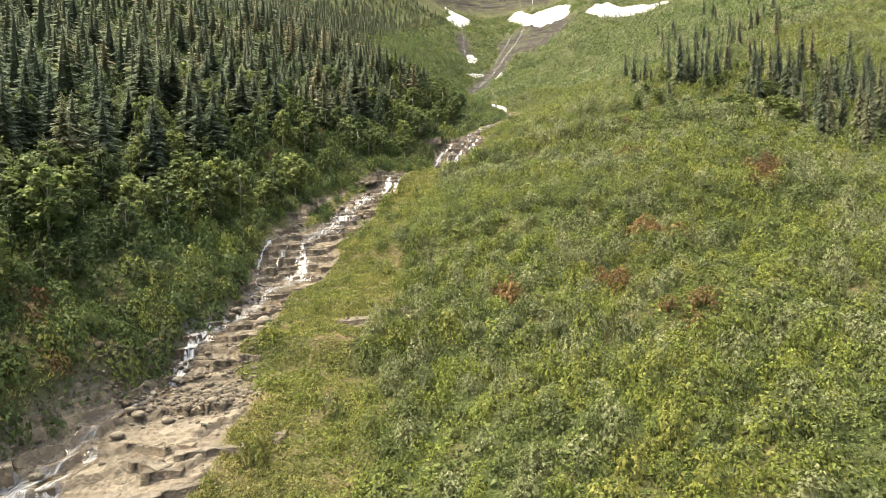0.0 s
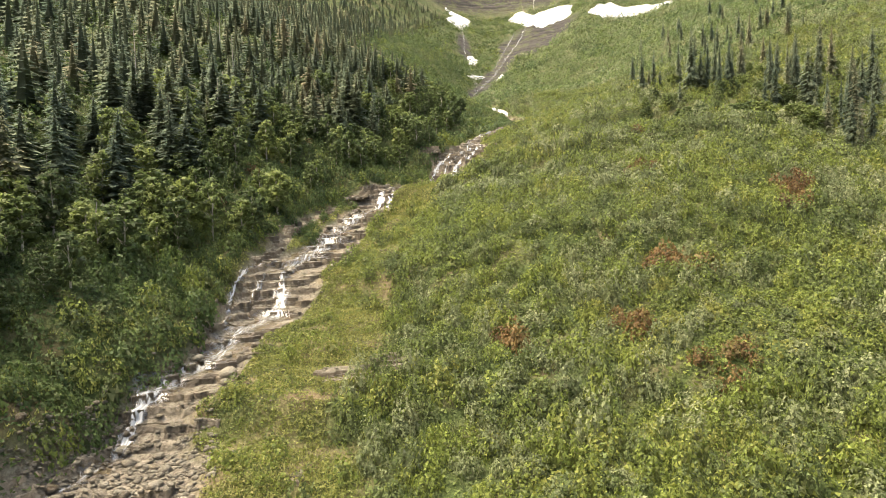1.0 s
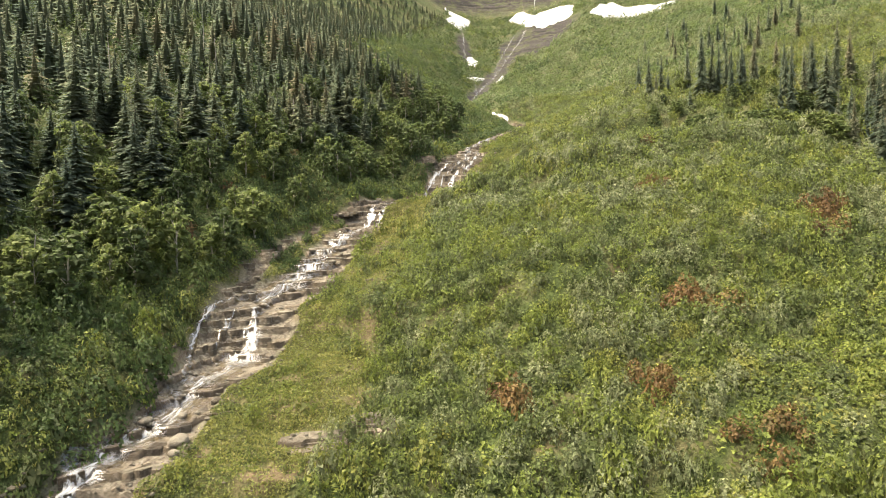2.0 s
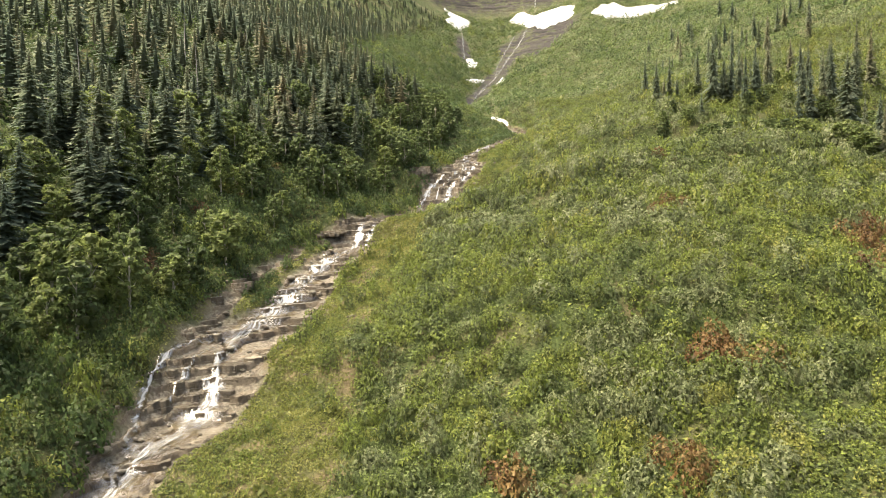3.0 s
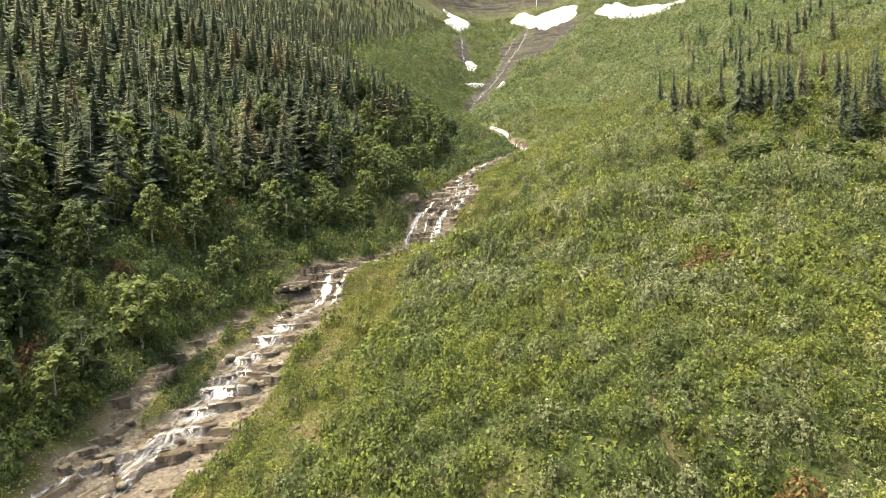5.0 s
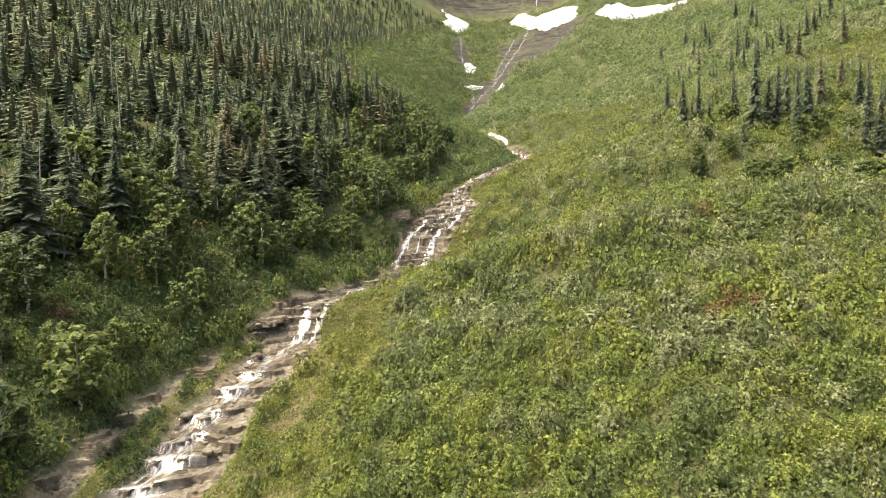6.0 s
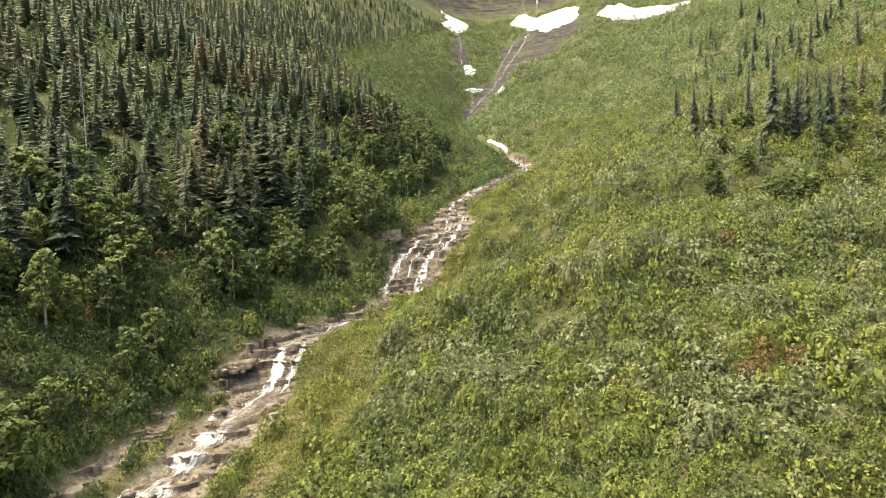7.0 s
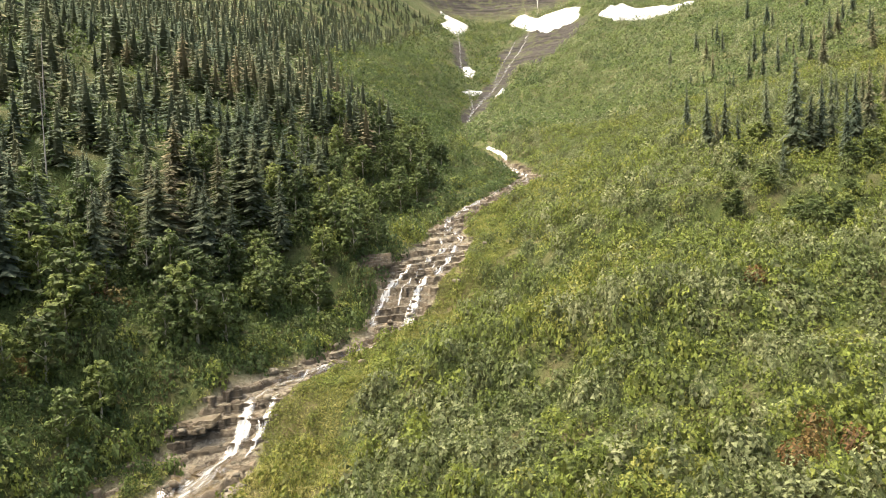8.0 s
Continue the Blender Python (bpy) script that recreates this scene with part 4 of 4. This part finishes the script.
def rock_bed():
    """The bared beds under the water, as one sheet."""
    yy = np.concatenate([np.arange(40, 206, 0.19), np.arange(206, 346, 0.45)])
    u = np.linspace(0, 1, 62)
    wl, wr = np.interp(yy, BED_AT, BED_LEFT) + 1.6, np.interp(yy, BED_AT, BED_RIGHT) + 1.6
    S = -wl[:, None] + (wl + wr)[:, None] * u[None]
    Y = np.repeat(yy[:, None], 62, 1) + 0 * S
    X = stream_x(yy)[:, None] + S
    m = np.clip(bed_mask(X, Y) * 2.5 - 0.6, 0, 1)
    gravel = np.clip((70 - Y) / 2, 0, 1) * np.clip((Y - 61) / 2, 0, 1) * np.clip((S + 0.5) / 2, 0, 1)
    Z = bed_height(X.ravel(), Y.ravel()).reshape(X.shape)
    Z = np.where(m > 0, Z - (1 - m) * 0.9 - 0.9 * gravel, land(X, Y) - 0.8)
    wet = np.clip(1.0 - np.abs(S + 0.8) / 3.8 + 0.9 * bump_field(X, Y, 2.2, 112), 0, 1) * np.interp(Y, [62, 72], [0.45, 0.85])
    islet = np.clip(1.6 - 1.6 * np.hypot((S + 3.0) / 2.0, (Y - 104) / 4.5), 0, 1)
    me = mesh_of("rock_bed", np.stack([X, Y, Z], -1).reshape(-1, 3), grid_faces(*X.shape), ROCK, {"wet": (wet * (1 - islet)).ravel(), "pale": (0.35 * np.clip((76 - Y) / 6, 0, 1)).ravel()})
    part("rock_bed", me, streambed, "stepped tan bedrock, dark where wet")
    co = np.stack([X, Y, Z], -1).reshape(-1, 3)
    return co, grid_faces(*X.shape)


BED_CO, BED_FACES = rock_bed()


def lay_ledges():
    """Jointed blocks that face each riser of the bedrock."""
    def at(s, yy):
        return bed_height(stream_x(yy) + s, yy)
    s = -9.6
    while s < 11:
        w = rng.uniform(1.9, 3.4)
        yy = np.arange(44, 316, 0.12)
        z = at(s + w / 2, yy)
        rise_ = z[7:] - z[:-7]
        i = 0
        while i < len(rise_):
            y = yy[i] + 0.45
            inside_bed = -np.interp(y, BED_AT, BED_LEFT) - 0.3 < s + w / 2 < np.interp(y, BED_AT, BED_RIGHT) + 0.3
            gravel = (61 < y < 70 and s > -1.5) or (50 < y < 71 and s < 0)
            if rise_[i] > 0.62 and inside_bed and not gravel:
                k = i + int(np.argmax(rise_[i:i + 8]))
                y0, top, jump = yy[k] + 0.42, z[k + 7], rise_[k]
                a, b = (yy[np.argmin(np.abs(at(s + q, yy) - (z[k] + z[k + 7]) / 2) + 0.12 * np.abs(yy - y0))] for q in (0.2, w - 0.2))
                turn = max(-0.6, min(0.6, math.atan2(b - a, w - 0.4)))
                x = float(stream_x(np.array([y0]))[0]) + s + w / 2
                if float(green_strip(np.array([x]), np.array([y0]))[0]) < 0.2 and rng.random() < 0.9:
                    wet = abs(s + w / 2 + 0.4) < 2.2 and rng.random() < 0.7 or rng.random() < 0.2
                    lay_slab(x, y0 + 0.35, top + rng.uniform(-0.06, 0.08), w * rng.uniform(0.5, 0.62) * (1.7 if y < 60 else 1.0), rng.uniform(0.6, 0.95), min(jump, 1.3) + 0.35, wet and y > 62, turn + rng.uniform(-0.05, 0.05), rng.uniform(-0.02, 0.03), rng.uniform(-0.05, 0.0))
                i = k + 12
            i += 1
        s += w


lay_ledges()


def outcrop(x, y, w, d, h):
    """A low wall of beds cropping out of the bank."""
    for k in range(3):
        lay_slab(x + rng.uniform(-0.6, 0.6), y + 0.5 * k, float(land(x, y + 1)) - 0.3 + h * 0.55 * (k + 1) / 3, w * rng.uniform(0.6, 1), d * rng.uniform(0.8, 1.2), h * 0.3 + 0.5, k < 2, rng.uniform(-0.1, 0.25), 0.02, -0.06)


for row in ((-10.3, 78, 4.2, 1.6, 1.6), (-5.5, 81, 2.6, 1.5, 1.8), (-27, 122, 3, 1.4, 2.0), (-19, 152, 3.4, 1.4, 1.0),
            (-22, 138, 2.2, 1.2, 1.4), (-3, 197, 3.6, 1.4, 2.6), (3, 198, 2.6, 1.4, 2.4), (-12, 63, 1.0, 0.8, 0.5), (-16, 56, 1.2, 0.8, 0.5)):
    outcrop(*row)

# ---- loose stones ----
from mathutils.bvhtree import BVHTree


def slab_tree():
    V, F = [], []
    for m, me in SLABS:
        n = len(V)
        co = np.empty(len(me.vertices) * 3, np.float32)
        me.vertices.foreach_get("co", co)
        p = np.hstack([co.reshape(-1, 3), np.ones((len(me.vertices), 1))]) @ m.T
        V += [tuple(q) for q in p[:, :3]]
        F += [tuple(i + n for i in g.vertices) for g in me.polygons]
    n = len(V)
    V += [tuple(q) for q in BED_CO]
    F += [tuple(i + n for i in g) for g in BED_FACES.tolist()]
    return BVHTree.FromPolygons(V, F)


TREE = slab_tree()


def top_of(x, y):
    """Height of the highest rock or soil at a place of the plan."""
    z = np.array(land(x, y), float)
    for i in range(len(z)):
        p, _, _, _ = TREE.ray_cast((x[i], y[i], z[i] + 9), (0, 0, -1), 14)
        if p is not None:
            z[i] = max(z[i], p.z)
    return z


def boulders():
    shapes = []
    for k in range(6):
        v, f = stone_shape()
        bm = bmesh.new()
        me = mesh_of("boulder", v, f, STONE if k % 3 else WETROCK)
        bm.from_mesh(me)
        bmesh.ops.subdivide_edges(bm, edges=bm.edges[:], cuts=1, smooth=0.6, use_grid_fill=True)
        bm.to_mesh(me)
        bm.free()
        me.polygons.foreach_set("use_smooth", np.ones(len(me.polygons), bool))
        shapes.append(me)
    n = 110
    y = np.concatenate([rng.uniform(60, 71, 30), rng.uniform(46, 205, n - 31), [78.3]])
    wl, wr = np.interp(y, BED_AT, BED_LEFT), np.interp(y, BED_AT, BED_RIGHT)
    x = stream_x(y) + rng.uniform(-1, 1, n) * np.where(rng.random(n) < 0.5, wl, wr)
    x[-1] = -22.6
    r = rng.uniform(0.25, 0.7, n) ** 1.2
    r[-1] = 0.95
    z = top_of(x, y)
    for i in range(n):
        ob = new("boulder", shapes[rng.integers(0, 6)])
        ob.matrix_basis = Matrix.Translation((x[i], y[i], z[i] + 0.28 * r[i])) @ Matrix.Rotation(rng.uniform(0, 6.28), 4, 'Z') @ Matrix.Diagonal((r[i] * 1.25, r[i], r[i] * 0.75, 1))
        tagged(ob, "rounded grey-tan boulder lying on the streambed", "boulder", "boulders of the streambed")


boulders()


def rubble():
    v, f = stone_shape()
    n = 3000
    y = np.concatenate([rng.uniform(60.5, 71, 1300), rng.uniform(40, 300, n - 1300)])
    wl, wr = np.interp(y, BED_AT, BED_LEFT) + 0.6, np.interp(y, BED_AT, BED_RIGHT) + 1.0
    s = np.where(rng.random(n) < 0.42, -wl * rng.random(n) ** 0.8, wr * rng.random(n) ** 0.8)
    x = stream_x(y) + s
    x[:260] = stream_x(y[:260]) + rng.uniform(7, 20, 260)
    y[:260] = rng.uniform(60, 135, 260)
    x[:260] = np.where(scar_mask(x[:260], y[:260]) > 0.2, x[:260], x[260:520])
    y[:260] = np.where(x[:260] == x[260:520], y[260:520], y[:260])
    z = top_of(x, y)
    r = 0.07 + 0.26 * rng.random(n) ** 2.5
    a = rng.uniform(0, 6.28, n)
    P = v[None] * rng.uniform(0.7, 1.3, (n, 12, 1))
    X = (P[..., 0] * np.cos(a)[:, None] - P[..., 1] * np.sin(a)[:, None]) * r[:, None] * 1.3 + x[:, None]
    Y = (P[..., 0] * np.sin(a)[:, None] + P[..., 1] * np.cos(a)[:, None]) * r[:, None] + y[:, None]
    Z = P[..., 2] * r[:, None] * 0.7 + (z + 0.25 * r)[:, None]
    F = (f[None] + 12 * np.arange(n)[:, None, None]).reshape(-1, 3)
    tagged(new("rubble", mesh_of("rubble", np.stack([X, Y, Z], -1).reshape(-1, 3), F, STONE)), "loose tan rubble and gravel along the stream", "rubble", kind="stuff")


rubble()

# ---- water ----


def water_strand(name, knots, label, step=0.3, across=9):
    """White water that runs down the rocks below it; knots: y, metres beside the stream's line, width."""
    k = np.array(knots, float)
    n = int((k[-1, 0] - k[0, 0]) / step) + 2
    y = np.linspace(k[0, 0], k[-1, 0], n)
    off = curve(k[:, 0], k[:, 1], y) + 0.5 * bump_field(y, y * 0 + k[0, 1], 3.0, 81) * (1 if step < 0.5 else 2.2) * np.interp(y, k[:, 0], k[:, 2]) ** 0.5
    width = 1.3 * np.interp(y, k[:, 0], k[:, 2]) * (1 + 0.45 * bump_field(y, y * 0, 2.1, 82) + 0.25 * bump_field(y, y * 0, 0.7, 84))
    X = stream_x(y)[:, None] + off[:, None] + width[:, None] * np.linspace(-0.5, 0.5, across)[None]
    X = X + 0.2 * bump_field(X, y[:, None] + 0 * X, 0.9, 83)
    Y = y[:, None] + 0 * X
    Z = top_of(X.ravel(), Y.ravel()).reshape(X.shape)
    pad = np.pad(Z, ((3, 3), (0, 0)), mode="edge")
    Z = np.median(np.stack([pad[i:i + n] for i in range(7)]), 0) if step < 1 else Z
    flow = Z.copy()
    for i in range(n - 2, -1, -1):
        flow[i] = np.maximum(Z[i], flow[i + 1] - 8 * step)
    flow = 0.85 * flow + 0.15 * flow.mean(1, keepdims=True)
    flow = np.maximum(flow, Z) + (0.15 if step < 0.5 else 1.1)
    flow[:, [0, -1]] -= 0.16
    fall = np.gradient(flow.mean(1), y)
    foam = np.clip(np.abs(fall) * 1.1, 0.46 if step < 0.5 else 0.6, 1) * np.interp(y, [50, 55, 66, 69], [1.25, 0.7, 0.7, 1.1])
    foam = np.convolve(np.pad(foam, 3, mode="edge"), np.ones(7) / 7, "valid")
    me = mesh_of(name, np.stack([X, Y, flow], -1).reshape(-1, 3), grid_faces(n, across), WATER, {"foam": np.repeat(foam, across), "rim": np.tile(np.abs(np.linspace(-1, 1, across)) ** 1.5, n)}, smooth=True)
    length = np.concatenate([[0], np.cumsum(np.hypot(step, np.diff(flow.mean(1))))])
    uvs = np.stack([X - X[:, :1] * 0 - stream_x(y)[:, None], np.repeat(length[:, None], across, 1)], -1).reshape(-1, 2)
    loops = np.empty(len(me.loops), np.int32)
    me.loops.foreach_get("vertex_index", loops)
    me.uv_layers.new(name="flow").data.foreach_set("uv", uvs[loops].astype(np.float32).ravel())
    return tagged(new(name, me), label, "water", kind="structure")


water_strand("water", [(30, -1.6, 2.0), (44, -1.9, 2.4), (47, -1.9, 2.2), (50, -1.6, 1.6), (54, -1.9, 1.3), (60, -2.2, 1.1), (66, -1.2, 1.1), (70, -0.9, 0.9), (72, -0.9, 1.4), (74.5, -1.2, 2.3), (77, -1.0, 2.2), (80, -0.2, 2.8), (88, -0.2, 3.4), (96, 0.2, 3.8), (100, 0.4, 2.4), (103, -0.3, 1.2),
                       (107, -0.2, 1.2), (110, -1.6, 2.6), (114, -1.0, 4.0), (120, -0.8, 4.2), (126, -0.3, 4.2), (132, -0.8, 3.0), (143, -0.7, 3.2), (148, -0.5, 2.6), (152, -0.3, 1.3), (158, -1.2, 1.2), (168, -0.5, 2.4), (180, 0.9, 2.6), (188, 1.0, 1.6), (193, 0.3, 1.5),
                       (199, 0.3, 1.6), (206, -0.4, 1.4)], "white water running down the rock ledges")
water_strand("water", [(46, 0.2, 0.6), (50, 0.0, 1.1), (56, -0.8, 0.8)], "white side stream falling over a ledge")
water_strand("water", [(90, -2.2, 0.6), (95, -4.6, 0.7), (99, -5.6, 0.6), (106, -4.6, 0.7), (111, -3.0, 0.9)], "thin white side stream round the islet")
water_strand("water", [(98, -3.2, 0.5), (103, -3.0, 0.5), (108, -2.4, 0.5)], "thin white side stream over dark rock")
water_strand("water", [(150, 2.0, 0.6), (154, 1.6, 0.9), (158, 0.4, 0.9)], "white side stream over a boulder ledge")
water_strand("water", [(187, -4.2, 0.8), (191, -5.2, 1.0), (195, -4.8, 1.1), (199, -4.4, 1.0), (206, -2.6, 0.8), (212, -0.8, 1.0)], "white side stream falling over the dark rock wall")
water_strand("water", [(192, -2.4, 0.4), (196, -2.6, 0.4), (201, -2.0, 0.5)], "thin white side stream over the rock wall")
water_strand("water", [(206, -0.4, 1.2), (213, 0.8, 1.2), (222, 0.6, 1.6), (232, -1.5, 1.3), (240, -3.4, 1.5), (247, -3.6, 1.6), (256, -3.6, 1.2), (270, -2.0, 1.0), (282, 0.2, 1.0), (294, 1.4, 1.1), (304, 1.2, 1.0), (310, 2.0, 0.8)], "white water running down the upper ledges")
water_strand("water", [(205, -3.2, 0.6), (214, -2.6, 0.6), (222, -1.0, 0.7), (228, 0.2, 0.8)], "thin white side stream over ledges")
water_strand("water", [(478, 0.0, 1.12), (530, 0.0, 1.40), (580, 0.0, 1.54), (620, 0.0, 1.26), (665, 0.0, 1.54), (700, 2.0, 1.26), (748, 1.0, 1.68)], "high white waterfall on the headwall", 0.7, 5)
water_strand("water", [(600, -1.5, 0.70), (640, -5.0, 0.98), (690, -7.5, 1.05), (720, -9.0, 0.84), (744, -10.0, 0.70)], "high white side fall on the headwall", 0.7, 5)
water_strand("water", [(500, 0.5, 1.40), (540, -6.0, 1.54), (570, -16.0, 1.26), (600, -24.5, 1.12), (640, -36.0, 1.12), (690, -51.0, 1.12), (750, -73.0, 0.98)], "thin white stream in the shaded gully", 1.2, 4)
water_strand("water", [(822, 10.0, 0.84), (850, 14.0, 1.12), (900, 18.0, 1.12)], "thin white fall on the cliff above the snow", 1.2, 4)

# ---- grass ----


def meadow():
    """Tufts of grass and low herbs along both banks."""
    n = 14000
    y = rng.uniform(32, 300, n) ** 1.0
    wl, wr = np.interp(y, BED_AT, BED_LEFT), np.interp(y, BED_AT, BED_RIGHT)
    left = rng.random(n) < 0.30
    s = np.where(left, -wl - rng.uniform(-0.3, 6.5, n), wr + rng.uniform(-0.3, 1, n) * (grass_reach(y) + 5))
    x = stream_x(y) + s
    keep = (bump_field(x, y, 6, 91) + 0.5 * rng.random(n) < 0.75) & (bed_mask(x, y) < 0.5)
    x, y = x[keep], y[keep]
    z = land(x, y)
    k = 5
    n = len(x)
    a = rng.uniform(0, 6.28, (n, k))
    h = rng.uniform(0.18, 0.5, (n, k)) * rng.uniform(0.6, 1.5, (n, 1))
    ox, oy = rng.normal(0, 0.22, (n, k)), rng.normal(0, 0.22, (n, k))
    base = np.stack([x[:, None] + ox, y[:, None] + oy, np.repeat(z[:, None] - 0.03, k, 1)], -1)
    wide = np.stack([np.cos(a), np.sin(a), 0 * a], -1) * 0.07
    tip = base + np.stack([-np.sin(a) * h * 0.7, np.cos(a) * h * 0.7, h], -1)
    V = np.stack([base - wide, base + wide, tip], 2).reshape(-1, 3)
    me = mesh_of("grass", V, np.arange(len(V)).reshape(-1, 3), GRASS, {"tint": np.repeat(rng.random(n), k * 3)})
    tagged(new("grass", me), "yellow-green grass and low herbs along the stream", "grass", kind="stuff")
    m = 800
    y = rng.uniform(34, 260, m)
    left = rng.random(m) < 0.4
    s = np.where(left, -np.interp(y, BED_AT, BED_LEFT) - rng.uniform(0, 5, m), np.interp(y, BED_AT, BED_RIGHT) + rng.uniform(0, 1, m) * (grass_reach(y) + 2))
    x = stream_x(y) + s
    keep = (bed_mask(x, y) < 0.4) & (scar_mask(x, y) < 0.3)
    x, y = x[keep], y[keep]
    plant_shrubs("seedling_shrubs", x, y, SHRUB_MID, 0.5 + 1.3 * rng.random(len(x)) ** 1.6, SHRUB, "young green shrubs standing in the grass of the bank")
    x, y = spread_points(-40, 0, 100, 150, 1.5)
    keep = (green_strip(x, y) > 0.5) & (rng.random(len(x)) < 0.85)
    plant_shrubs("strip_shrubs", x[keep], y[keep], SHRUB_HALF, rng.uniform(0.6, 1.3, keep.sum()), SHADY, "green shrubs on the strip beside the stream")


meadow()


def turf():
    """Closed low sward on both banks, between the bed and the thickets."""
    def banks(x, y):
        sunny, shady = shrub_cover(x, y)
        return ~sunny & ~shady & (bed_mask(x, y) < 0.3) & ((scar_mask(x, y) < 0.35) | (rng.random(len(x)) < 0.25)) & (bump_field(x, y, 4, 241) + 0.6 * bump_field(x, y, 1.5, 242) < 1.4)
    n = 620000
    y = rng.uniform(34, 300, n)
    x = stream_x(y) + np.where(rng.random(n) < 0.22, -rng.uniform(0, 14, n), rng.uniform(0, 27, n))
    keep = banks(x, y) & (rng.random(n) < np.interp(y, [34, 190, 300], [1, 0.9, 0.4]))
    x, y = x[keep], y[keep]
    h = 0.45 * np.abs(bump_field(x, y, 1.6, 243)) + 0.25 * np.abs(bump_field(x, y, 0.6, 244))
    c = np.column_stack([x, y, land(x, y) + h * rng.uniform(0.3, 1.0, len(x))])
    m = len(x)
    V = darts(c, np.array([0, 0, 0.8]) + 0.75 * rng.normal(size=(m, 3)), rng.uniform(0.11, 0.24, m) * np.interp(y, [34, 190, 300], [1, 1.1, 1.8])).reshape(m, 3, 3)
    lush = bump_field(x, y, 5, 245) + 0.5 * rng.normal(size=m) > 0.55
    for name, mask, mat, label in (("meadow", ~lush, GRASS, "yellow-green meadow sward on the stream bank"), ("herbs", lush, SHRUB, "low green herbs in the meadow on the bank")):
        tagged(new(name, mesh_of(name, V[mask].reshape(-1, 3), np.arange(3 * mask.sum()).reshape(-1, 3), mat, {"tint": np.repeat(0.5 + 0.5 * bump_field(x[mask], y[mask], 3, 246), 3)})), label, "grass", kind="stuff")


turf()
